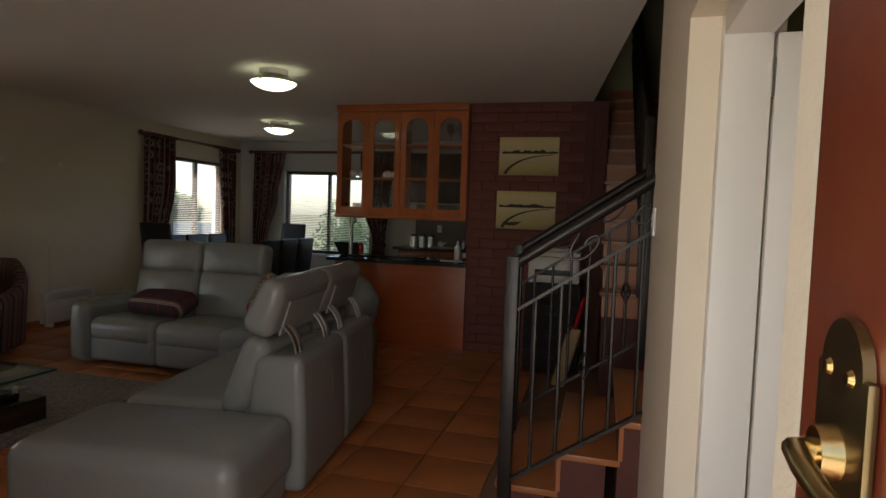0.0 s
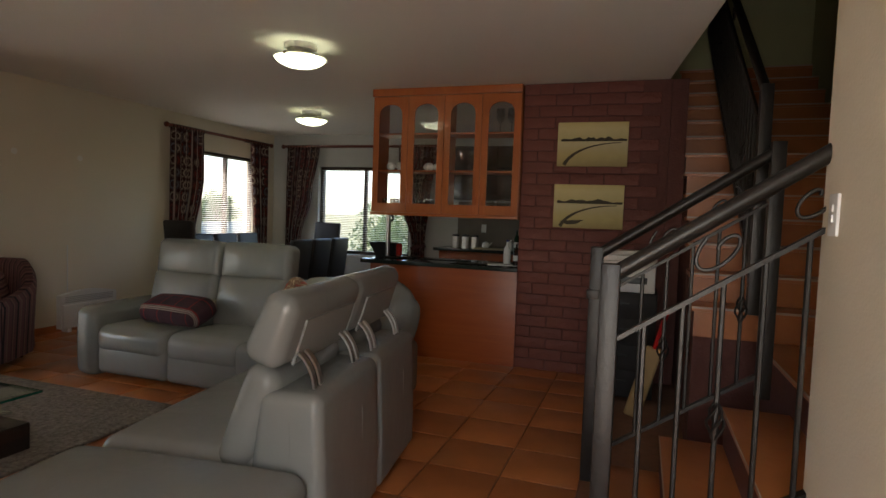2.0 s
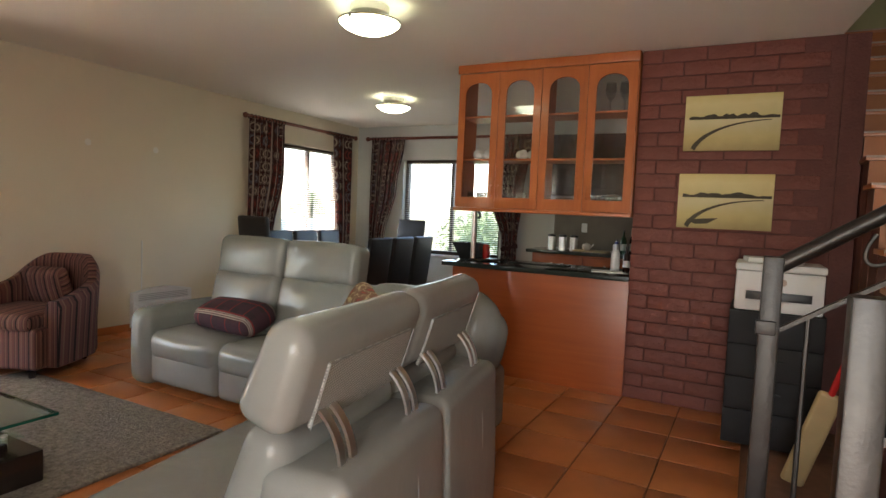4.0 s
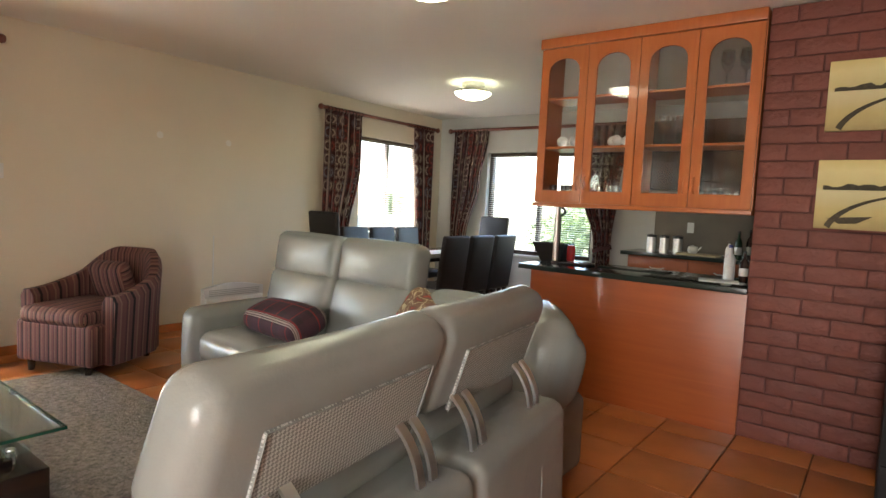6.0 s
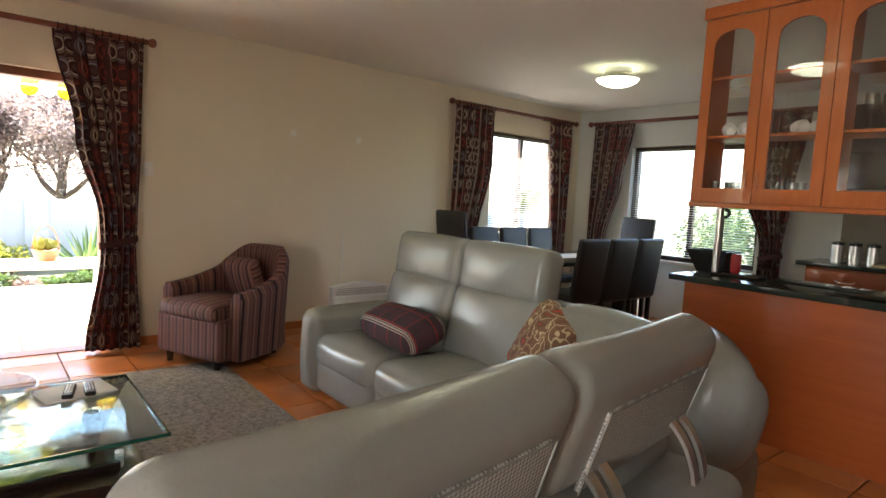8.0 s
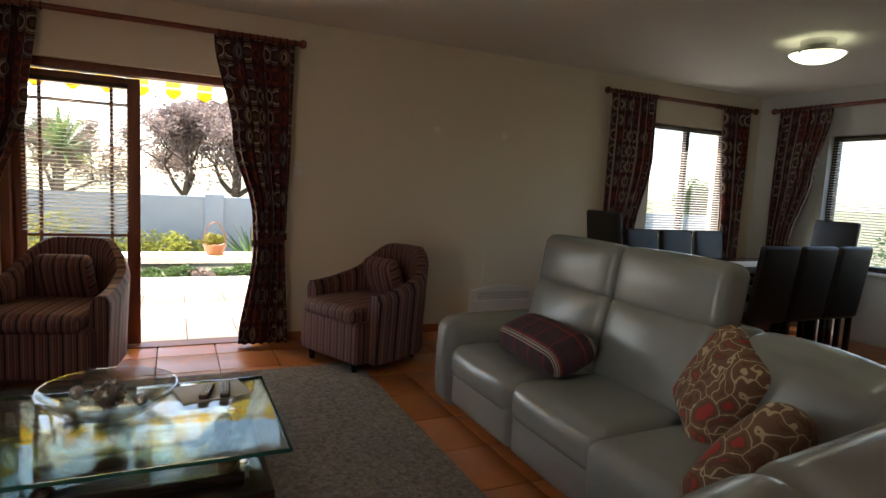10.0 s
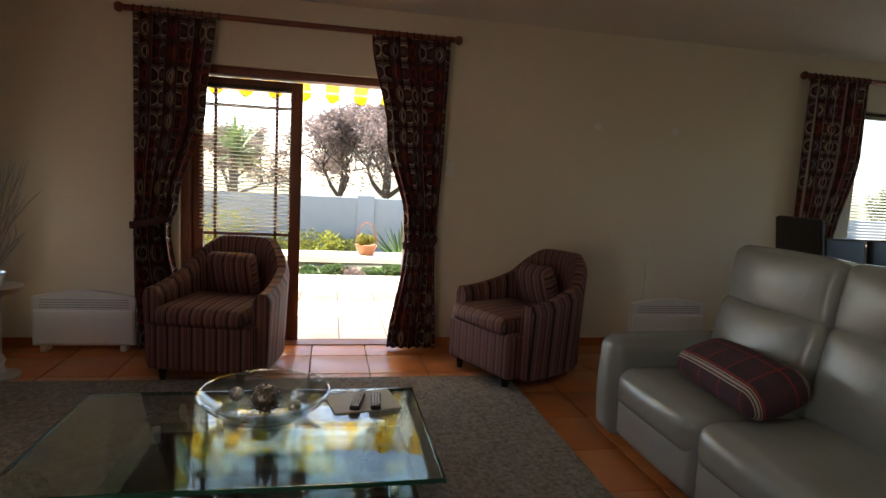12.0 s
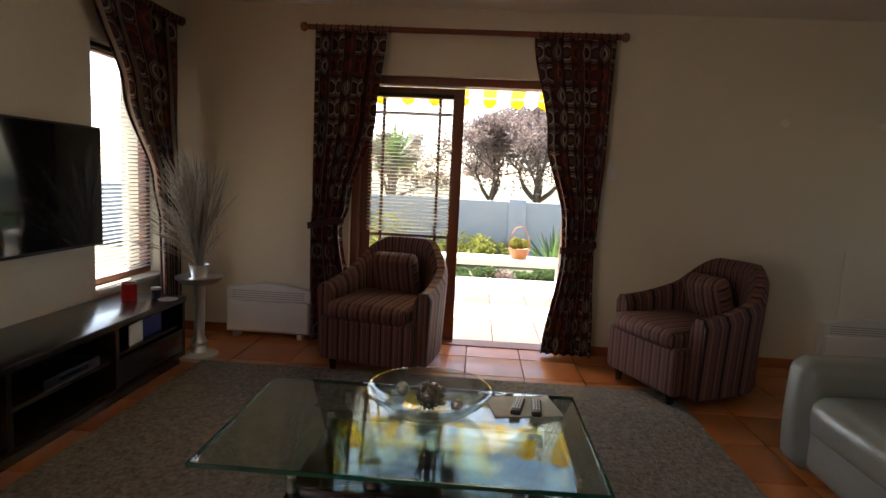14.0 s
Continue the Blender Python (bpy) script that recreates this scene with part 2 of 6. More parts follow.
_l.new(_s.outputs["Y"], _ab.inputs[0])
_rp.color_ramp.interpolation = "CONSTANT"
_e = _rp.color_ramp.elements
_e[0].color, _e[1].color, _e[1].position = (0, 0, 0, 1), (0, 0, 0, 1), 0.05
for _p, _v in ((0.098, 1), (0.103, 0), (0.109, 1), (0.114, 0), (0.120, 1), (0.125, 0)):
    _e.new(_p).color = (_v, _v, _v, 1)
_l.new(_ab.outputs[0], _rp.inputs[0])
_mx.data_type = "RGBA"
_l.new(_rp.outputs[0], _mx.inputs[0])
_l.new(_b.inputs["Base Color"].links[0].from_socket, _mx.inputs[6])
_mx.inputs[7].default_value = (0.30, 0.25, 0.21, 1)
_l.new(_mx.outputs[2], _b.inputs["Base Color"])
M_FLORAL = mat("floral_fabric", (0.42, 0.30, 0.18), 0.8, var=0.2, scale=9, color2=(0.33, 0.03, 0.02))
_n, _l = M_FLORAL.node_tree.nodes, M_FLORAL.node_tree.links
_v = _n.new("ShaderNodeTexVoronoi")
_v.feature, _v.inputs["Scale"].default_value = "DISTANCE_TO_EDGE", 13
_r = _n.new("ShaderNodeValToRGB")
_r.color_ramp.interpolation = "CONSTANT"
_r.color_ramp.elements[0].color, _r.color_ramp.elements[1].color, _r.color_ramp.elements[1].position = (0.46, 0.36, 0.22, 1), (0.16, 0.085, 0.045, 1), 0.022
_r.color_ramp.elements.new(0.16).color = (0.13, 0.05, 0.03, 1)
_r.color_ramp.elements.new(0.26).color = (0.34, 0.03, 0.02, 1)
_w, _a = _n.new("ShaderNodeTexNoise"), _n.new("ShaderNodeMix")
_w.inputs["Scale"].default_value = 7.0
_a.data_type, _a.inputs[0].default_value = "RGBA", 0.16
_t = [x for x in _n if x.type == "TEX_COORD"][0].outputs["Object"]
_l.new(_t, _w.inputs["Vector"])
_l.new(_t, _a.inputs[6])
_l.new(_w.outputs["Color"], _a.inputs[7])
_l.new(_a.outputs[2], _v.inputs["Vector"])
_l.new(_v.outputs["Distance"], _r.inputs[0])
_l.new(_r.outputs[0], _n["Principled BSDF"].inputs["Base Color"])
M_PLASTIC = mat("white_plastic", (0.72, 0.71, 0.68), 0.4, var=0.03)
M_BLACKP = mat("black_plastic", (0.015, 0.015, 0.016), 0.35, var=0.1)
M_MATTE = mat("black_laminate", (0.014, 0.012, 0.012), 0.7, var=0.15, scale=12)
M_SCREEN = mat("screen", (0.008, 0.008, 0.009), 0.06, var=0.1)
M_BRASS = mat("brass", (0.50, 0.36, 0.15), 0.24, 1.0, var=0.15, scale=30)
M_BRASSD = mat("aged_brass", (0.24, 0.17, 0.08), 0.35, 1.0, var=0.25, scale=14)
M_LAMP = emit("lamp_glass", (0.95, 1.0, 0.70), 1.3)
M_RED = mat("red_glaze", (0.45, 0.02, 0.02), 0.2, var=0.1)
M_BLIND = mat("blind_slat", (0.75, 0.73, 0.70), 0.5, var=0.03)
M_CERAMIC = mat("white_ceramic", (0.80, 0.78, 0.74), 0.15, var=0.02)
M_PAPER = mat("paper", (0.7, 0.69, 0.66), 0.8, var=0.05)
M_SILVER = mat("silver_grass", (0.50, 0.45, 0.38), 0.7, var=0.25, scale=30)
M_LEAF = mat("leaf_green", (0.10, 0.16, 0.045), 0.55, var=0.3, scale=3, rnd=0.3)
M_LEAFY = mat("leaf_yellow", (0.30, 0.30, 0.05), 0.6, var=0.3, scale=3, rnd=0.3)
M_LEAFP = mat("leaf_plum", (0.30, 0.22, 0.19), 0.6, var=0.35, scale=3)
M_BARK = mat("bark", (0.11, 0.075, 0.055), 0.9, var=0.3, scale=20, bump=0.6)
M_GARDENWALL = mat("garden_wall_plaster", (0.33, 0.36, 0.38), 0.85, var=0.08, scale=2, bump=0.2)
M_GROUND = mat("lawn_soil", (0.16, 0.15, 0.08), 0.95, var=0.3, scale=3)
M_AWN_Y = mat("awning_yellow", (0.85, 0.60, 0.05), 0.8, var=0.04)
M_AWN_W = mat("awning_white", (0.86, 0.84, 0.76), 0.8, var=0.03)


def translucent(m, share):
    """Lets part of the light through a thin sheet."""
    n, l = m.node_tree.nodes, m.node_tree.links
    b = n["Principled BSDF"]
    tr, mx = n.new("ShaderNodeBsdfTranslucent"), n.new("ShaderNodeMixShader")
    mx.inputs[0].default_value = share
    l.new(b.inputs["Base Color"].links[0].from_socket, tr.inputs[0])
    l.new(b.outputs[0], mx.inputs[1])
    l.new(tr.outputs[0], mx.inputs[2])
    l.new(mx.outputs[0], n["Material Output"].inputs[0])


for _m in (M_BLIND, M_LEAFP, M_LEAF, M_LEAFY):
    translucent(_m, 0.5)
for _m in (M_AWN_Y, M_AWN_W):
    translucent(_m, 0.75)
M_EDGING = mat("pale_edging", (0.46, 0.34, 0.26), 0.5, var=0.05)
M_CONC = mat("light_concrete", (0.62, 0.60, 0.56), 0.8, var=0.08, scale=5, bump=0.2)
M_TERRA = mat("flowerpot", (0.42, 0.17, 0.08), 0.7, var=0.15)
M_BRONZE = mat("aluminium_bronze", (0.06, 0.035, 0.022), 0.45, 0.5, var=0.1)

# ---------- mesh helpers ----------


def part(name, bm, material, parent=None, label="", smooth=True):
    me = bpy.data.meshes.new(name)
    bm.normal_update()
    bm.to_mesh(me)
    bm.free()
    if isinstance(material, (list, tuple)):
        for m in material:
            me.materials.append(m)
    else:
        me.materials.append(material)
    if smooth:
        me.shade_smooth()
        me.set_sharp_from_angle(angle=radians(40))
    ob = new(name, me)
    if parent:
        ob.parent = parent
    if label:
        ob["label"] = label
    return ob


def thing(name, at=(0, 0, 0), rz=0, label="", category="", group="", kind=""):
    ob = new(name)
    ob.empty_display_size = 0.1
    ob.matrix_basis = pose(*at, 0, 0, rz)
    return tagged(ob, label, category, group, kind)


def again(name, src, parent, m):
    """Another piece on the same mesh."""
    ob = new(name, src.data)
    ob.parent = parent
    ob.matrix_basis = m
    return ob


def box(bm, x0, y0, z0, x1, y1, z1, bevel=0.0, m=None):
    r = bmesh.ops.create_cube(bm, size=1.0)
    vs = r["verts"]
    for v in vs:
        v.co = Vector((x0 + (v.co.x + 0.5) * (x1 - x0), y0 + (v.co.y + 0.5) * (y1 - y0), z0 + (v.co.z + 0.5) * (z1 - z0)))
    if bevel:
        es = list({e for v in vs for e in v.link_edges})
        g = bmesh.ops.bevel(bm, geom=es, offset=bevel, segments=2, profile=0.6, affect="EDGES")
        vs = list({v for f in g["faces"] for v in f.verts} | {v for v in vs if v.is_valid})
    if m is not None:
        bmesh.ops.transform(bm, matrix=m, verts=vs)
    return vs


def bx(x0, y0, z0, x1, y1, z1, bevel=0.0, m=None):
    bm = bmesh.new()
    box(bm, x0, y0, z0, x1, y1, z1, bevel, m)
    return bm


def rbox(sx, sy, sz, r, puff=(0, 0, 0), m=None, mid=6, seg=4, bm=None, warp=None):
    """A padded block centred on its origin, with rounded edges and bulging faces."""
    bm = bm or bmesh.new()
    half = (sx / 2, sy / 2, sz / 2)
    r = min(r, *half) * 0.999
    lines = []
    for h in half:
        a = [-h + r * (k / seg) for k in range(seg + 1)]
        b = [(-h + r) + (2 * h - 2 * r) * k / mid for k in range(1, mid)]
        lines.append(a + b + [-v for v in reversed(a)])
    verts = {}

    def vert(p):
        key = tuple(round(c, 5) for c in p)
        if key not in verts:
            inner = [max(-(h - r), min(h - r, c)) for c, h in zip(p, half)]
            d = Vector([c - i for c, i in zip(p, inner)])
            q = Vector(inner) + d.normalized() * r if d.length > 1e-6 else Vector(p)
            u = [max(-1, min(1, c / h)) for c, h in zip(p, half)]
            for ax in range(3):
                o1, o2 = [k for k in range(3) if k != ax]
                q[ax] += puff[ax] * u[ax] * (1 - u[o1] ** 2) * (1 - u[o2] ** 2)
            if warp:
                q = warp(q)
            verts[key] = bm.verts.new(m @ q if m is not None else q)
        return verts[key]

    for ax in range(3):
        o1, o2 = (ax + 1) % 3, (ax + 2) % 3
        for s in (-1, 1):
            A, B = lines[o1], lines[o2]
            for i in range(len(A) - 1):
                for j in range(len(B) - 1):
                    q = []
                    for a, b in ((i, j), (i + 1, j), (i + 1, j + 1), (i, j + 1)):
                        p = [0, 0, 0]
                        p[ax], p[o1], p[o2] = s * half[ax], A[a], B[b]
                        q.append(vert(p))
                    if s < 0:
                        q.reverse()
                    if len(set(q)) == 4:
                        try:
                            bm.faces.new(q)
                        except ValueError:
                            pass
    return bm


def lathe(profile, n=24, bm=None, m=None):
    """A turned solid from (radius, height) pairs."""
    bm = bm or bmesh.new()
    rings = []
    for r, z in profile:
        if r < 1e-5:
            rings.append([bm.verts.new((0, 0, z))])
        else:
            rings.append([bm.verts.new((r * math.cos(2 * math.pi * k / n), r * math.sin(2 * math.pi * k / n), z)) for k in range(n)])
    for a, b in zip(rings, rings[1:]):
        for k in range(n):
            f = [a[k % len(a)], a[(k + 1) % len(a)], b[(k + 1) % len(b)], b[k % len(b)]]
            f = list(dict.fromkeys(f))
            if len(f) > 2:
                bm.faces.new(f)
    if m is not None:
        bmesh.ops.transform(bm, matrix=m, verts=[v for r in rings for v in r])
    return bm


def tube(pts, r, n=8, bm=None, flat=None):
    """A bar swept along points; flat=(width, thickness) makes it a strap."""
    bm = bm or bmesh.new()
    pts = [Vector(p) for p in pts]
    rings = []
    for i, p in enumerate(pts):
        d = (pts[min(i + 1, len(pts) - 1)] - pts[max(i - 1, 0)]).normalized()
        up = Vector((0, 1, 0)) if abs(d.y) < 0.9 else Vector((1, 0, 0))
        a = d.cross(up).normalized()
        b = a.cross(d)
        rr = r[i] if isinstance(r, (list, tuple)) else r
        if flat:
            w, t = flat
            ring = [p + a * t * s1 + b * w * s2 for s1, s2 in ((-0.5, -0.5), (0.5, -0.5), (0.5, 0.5), (-0.5, 0.5))]
        else:
            ring = [p + (a * math.cos(2 * math.pi * k / n) + b * math.sin(2 * math.pi * k / n)) * rr for k in range(n)]
        rings.append([bm.verts.new(q) for q in ring])
    k = len(rings[0])
    for a, b in zip(rings, rings[1:]):
        for i in range(k):
            bm.faces.new((a[i], a[(i + 1) % k], b[(i + 1) % k], b[i]))
    bm.faces.new(list(reversed(rings[0])))
    bm.faces.new(rings[-1])
    return bm


# ---------- setting ----------
H, WX, NY, SY, EX = 2.6, -5.25, 9.25, 0.42, 1.06


def structure(name, bm, m, label=""):
    return tagged(part(name, bm, m), label, "structure", kind="structure")


def wall_x(bm, x0, x1, y0, y1, z0, z1, holes=()):
    """A wall between y0 and y1, x0 to x1 thick, with holes (ya, yb, za, zb)."""
    cur = y0
    for ya, yb, za, zb in sorted(holes):
        box(bm, x0, cur, z0, x1, ya, z1)
        if za > z0:
            box(bm, x0, ya, z0, x1, yb, za)
        if zb < z1:
            box(bm, x0, ya, zb, x1, yb, z1)
        cur = yb
    box(bm, x0, cur, z0, x1, y1, z1)


def wall_y(bm, y0, y1, x0, x1, z0, z1, holes=()):
    cur = x0
    for xa, xb, za, zb in sorted(holes):
        box(bm, cur, y0, z0, xa, y1, z1)
        if za > z0:
            box(bm, xa, y0, z0, xb, y1, za)
        if zb < z1:
            box(bm, xa, y0, zb, xb, y1, z1)
        cur = xb
    box(bm, cur, y0, z0, x1, y1, z1)


DOOR_Y0, DOOR_Y1, DOOR_Z = 1.81, 3.55, 2.1
W1 = (7.60, 8.80, 0.95, 2.17)
W2 = (-4.40, -2.80, 0.72, 2.10)
WS = (-4.98, -4.22, 0.52, 2.08)

bm = bmesh.new()
wall_x(bm, WX - 0.24, WX, SY - 0.3, NY + 0.24, 0, H, [(DOOR_Y0, DOOR_Y1, 0.0, DOOR_Z), W1])
structure("wall_west", bm, M_WALL, "cream plastered wall with sliding door and window")
bm = bmesh.new()
wall_y(bm, NY, NY + 0.24, WX, 1.0, 0, H, [W2])
structure("wall_north", bm, M_WALL2, "pale grey plastered wall behind dining area")
bm = bmesh.new()
wall_y(bm, SY - 0.3, SY, WX, 2.3, 0, H, [WS, (0.06, EX, 0.0, 2.1)])
structure("wall_south", bm, M_WALL, "cream plastered wall with window and entrance")
bm = bmesh.new()
wall_x(bm, EX, EX + 0.24, SY, 3.0, 0, H, [(1.115, 2.11, 0.0, 1.98)])
structure("wall_east", bm, M_WALL, "cream plastered wall with white doorway")
bm = bmesh.new()
wall_x(bm, 2.12, 2.36, SY, NY + 0.24, 0, 5.4)
wall_y(bm, 8.0, 8.2, 0.86, 2.12, 0, H)
box(bm, 0.5, 8.0, H, 2.12, 8.2, 5.4)
wall_y(bm, 2.76, 3.0, EX + 0.24, 2.12, 0, 5.4)
box(bm, 0.5, 2.76, H + 0.25, EX + 0.24, 3.0, 5.4)
box(bm, 0.5, 3.0, H + 0.25, 0.7, 8.0, 5.4)
structure("wall_stairwell", bm, M_OLIVE, "olive plastered stairwell walls")
bm = bmesh.new()
box(bm, 0.5, 2.76, 5.4, 2.36, 8.2, 5.5)
structure("ceiling_stairwell", bm, M_CEIL, "white stairwell ceiling")
bm = bmesh.new()
box(bm, WX, SY - 0.3, H, 0.70, NY + 0.24, H + 0.25)
box(bm, 0.70, SY - 0.3, H, 2.12, 3.0, H + 0.25)
# the edge towards the stairs runs at a slant
_lo = [bm.verts.new((x, y, H)) for x, y in ((0.70, 3.0), (1.11, 3.0), (0.70, 6.5))]
_hi = [bm.verts.new((x, y, H + 0.25)) for x, y in ((0.70, 3.0), (1.11, 3.0), (0.70, 6.5))]
bm.faces.new(_lo[::-1])
bm.faces.new(_hi)
for k in range(3):
    bm.faces.new((_lo[k], _lo[(k + 1) % 3], _hi[(k + 1) % 3], _hi[k]))
structure("ceiling", bm, M_CEIL, "smooth white painted ceiling")
bm = bmesh.new()
wall_x(bm, 0.50, 0.73, 6.56, NY, 0, H)
structure("wall_kitchen", bm, M_WALL2, "pale grey kitchen side wall")

# skirting of tile along the walls
bm = bmesh.new()
for a, b in ((SY, DOOR_Y0 - 0.1), (DOOR_Y1 + 0.1, NY)):
    box(bm, WX, a, 0.0, WX + 0.012, b, 0.075)
box(bm, WX + 0.012, SY, 0, 0.0, SY + 0.012, 0.075)
box(bm, EX - 0.012, 2.26, 0, EX, 3.0, 0.075)
structure("baseboard", bm, M_TILE, "terracotta tile skirting")

# ---------- floor base, rug ----------
bm = bx(WX - 0.24, SY - 0.3, -0.12, 2.12, NY, -0.012)
floor = structure("floor", bm, M_GROUT, "glazed terracotta tile floor with dark grout")
bm = rbox(3.3 - 1.2, 3.16, 0.022, 0.01, mid=24)
rug = part("rug", bm, M_RUG)
rug.location = (-3.42, 2.57, 0.0115)
tagged(rug, "speckled grey woven wool rug on terracotta tiles", "rug")


# ---------- openings ----------
def frame_ring(bm, w, h, t, d, y=0.0):
    """A rectangular frame in the xz plane, bars t wide and d deep, from the origin corner."""
    box(bm, 0, y, 0, t, y + d, h, 0.003)
    box(bm, w - t, y, 0, w, y + d, h, 0.003)
    box(bm, t, y, h - t, w - t, y + d, h, 0.003)
    box(bm, t, y, 0, w - t, y + d, t, 0.003)


def blind(root, w, z0, z1, y, pitch=0.028, depth=0.022, tilt=18):
    bm = bx(-w / 2, -0.015, -0.0, w / 2, 0.015, 0.03, 0.003)
    hb = part("head_rail", bm, M_BRONZE, root)
    hb.location = (w / 2 + 0.03, y, z1)
    bm = bx(-w / 2, -depth / 2, -0.0006, w / 2, depth / 2, 0.0006)
    src = None
    z = z0
    while z < z1:
        m = pose(w / 2 + 0.03, y, z, tilt, 0, 0)
        if src is None:
            src = part("slat", bm, M_BLIND, root, smooth=False)
            src.matrix_basis = m
        else:
            again("slat", src, root, m)
        z += pitch


def window(name, at, rz, w, h, material, label, panes=2, sill=True, blinds=True):
    """Window in its own frame: x along the wall, y outward, z up."""
    root = thing(name, at, rz, label, "window", kind="structure")
    bm = bmesh.new()
    frame_ring(bm, w, h, 0.05, 0.06, 0.08)
    fr = part("window_frame", bm, material, root)
    for k in range(1, panes):
        part("mullion", bx(w * k / panes - 0.025, 0.08, 0.05, w * k / panes + 0.025, 0.14, h - 0.05, 0.003), material, root)
    for k in range(panes):
        p = part("pane", bx(w * k / panes + 0.02, 0.108, 0.05, w * (k + 1) / panes - 0.02, 0.112, h - 0.05), M_GLASS, root)
        p.visible_shadow = False
    if sill:
        part("window_sill", bx(-0.02, -0.03, -0.03, w + 0.02, 0.1, -0.002, 0.006), M_WHITE, root)
    if blinds:
        blind(root, w - 0.06, 0.06, h - 0.04, 0.045)
    return root


window("window_1", (WX, W1[0], W1[2]), 90, W1[1] - W1[0], W1[3] - W1[2], M_BRONZE, "bronze framed window with lowered white venetian blind")
window("window_2", (W2[0], NY, W2[2]), 0, W2[1] - W2[0], W2[3] - W2[2], M_BRONZE, "bronze framed window with white venetian blind, dining end")
window("window_3", (WS[1], SY, WS[2]), 180, WS[1] - WS[0], WS[3] - WS[2], M_FRAMEWOOD, "wooden framed window with white venetian blind", panes=1)

# sliding patio door: x along the wall from the south jamb, y outward
DW = DOOR_Y1 - DOOR_Y0
pd = thing("door_1", (WX, DOOR_Y0, 0), 90, "wooden sliding patio door standing half open", "door", kind="structure")
bm = bmesh.new()
box(bm, 0, 0.05, 0, 0.06, 0.2, DOOR_Z, 0.004)
box(bm, DW - 0.06, 0.05, 0, DW, 0.2, DOOR_Z, 0.004)
box(bm, 0.06, 0.05, DOOR_Z - 0.06, DW - 0.06, 0.2, DOOR_Z, 0.004)
part("door_frame", bm, M_FRAMEWOOD, pd)
part("threshold", bx(0.06, 0.03, -0.011, DW - 0.06, 0.2, 0.008, 0.003), M_FRAMEWOOD, pd)
LW = 0.86
bm = bmesh.new()
box(bm, 0.06, 0.13, 0.012, 0.14, 0.17, 2.03, 0.004)
box(bm, LW - 0.09, 0.13, 0.012, LW, 0.17, 2.03, 0.004)
box(bm, 0.14, 0.13, 1.95, LW - 0.09, 0.17, 2.03, 0.004)
box(bm, 0.14, 0.13, 0.012, LW - 0.09, 0.17, 0.16, 0.004)
leaf = part("sliding_leaf", bm, M_FRAMEWOOD, pd)
for x in (0.225, 0.67):
    part("glazing_bar", bx(x - 0.011, 0.138, 0.16, x + 0.011, 0.162, 1.95), M_FRAMEWOOD, leaf)
for z in (0.4, 0.86, 1.83):
    part("glazing_bar", bx(0.14, 0.14, z - 0.011, LW - 0.09, 0.16, z + 0.011), M_FRAMEWOOD, leaf)
p = part("pane", bx(0.14, 0.149, 0.16, LW - 0.09, 0.152, 1.95), M_GLASS, leaf)
p.visible_shadow = False
bl = thing("blind", (0, 0, 0))
bl.parent = pd
blind(bl, LW - 0.2, 0.9, 1.95, 0.105)
for c in bl.children:
    c.location.x += 0.09

# interior doorway in the east wall
wd = thing("door_2", (EX, 1.115, 0), 90, "white painted interior door and frame, ajar", "door", kind="structure")
bm = bmesh.new()
for a, b in ((0.003, 0.05), (0.945, 0.992)):
    box(bm, a, -0.20, 0, b, -0.08, 1.977, 0.006)
box(bm, 0.05, -0.20, 1.915, 0.945, -0.08, 1.977, 0.006)
part("door_frame", bm, M_WHITE, wd)
lf = part("door_leaf", bx(-0.8, -0.045, 0, 0, 0, 1.905, 0.003), M_WHITE, wd)
lf.matrix_basis = pose(0.93, -0.205, 0.006, 0, 0, 86)
for z in (0.25, 1.75):
    part("hinge", bx(0.932, -0.206, z, 0.944, -0.196, z + 0.1), M_CHROME, wd)
bm = bmesh.new()
wall_x(bm, 2.0, 2.1, SY, 2.75, 0, H)
structure("wall_cloakroom", bm, M_WHITE, "white cloakroom wall")

# front door leaf standing open
fd = thing("door_3", (1.032, 0.02, 0), 90, "mahogany front door standing open, brass handle", "door", kind="structure")
part("door_leaf", bx(0, -0.02, 0.01, 0.86, 0.022, 2.05, 0.004), M_DOORWOOD, fd)
HZ = 1.268
bm = bmesh.new()
box(bm, 0.725, 0.023, HZ - 0.14, 0.805, 0.03, HZ + 0.055, 0.003)
lathe([(0, 0), (0.032, 0), (0.032, 0.007), (0, 0.0075)], 20, bm, pose(0.765, 0.0228, HZ + 0.055, -90, 0, 0))
part("handle_plate", bm, M_BRASSD, fd, "aged brass back plate")
bm = tube([(0.765, 0.028, HZ), (0.765, 0.045, HZ), (0.760, 0.054, HZ + 0.001), (0.735, 0.056, HZ - 0.002), (0.700, 0.055, HZ - 0.006), (0.660, 0.052, HZ - 0.004), (0.642, 0.05, HZ + 0.004)], [0.010, 0.0085, 0.008, 0.0075, 0.0075, 0.007, 0.004], 10)
lathe([(0, 0), (0.018, 0), (0.016, 0.012), (0, 0.013)], 16, bm, pose(0.765, 0.03, HZ, -90, 0, 0))
part("handle", bm, M_BRASS, fd, "polished brass lever handle")
for z in (HZ + 0.052, HZ - 0.12):
    for x in (0.748, 0.782):
        part("screw", lathe([(0, 0), (0.006, 0), (0.004, 0.003), (0, 0.0032)], 8, None, pose(x, 0.03, z, -90, 0, 0)), M_BRASS, fd)
bm = lathe([(0, 0), (0.014, 0), (0.014, 0.01), (0.003, 0.011), (0, 0.02)], 16, None, pose(0.760, 0.028, HZ - 0.085, -90, 0, 0))
box(bm, 0.758, 0.04, HZ - 0.11, 0.762, 0.065, HZ - 0.075, 0.001)
part("key", bm, M_CHROME, fd, "steel key in the lock")


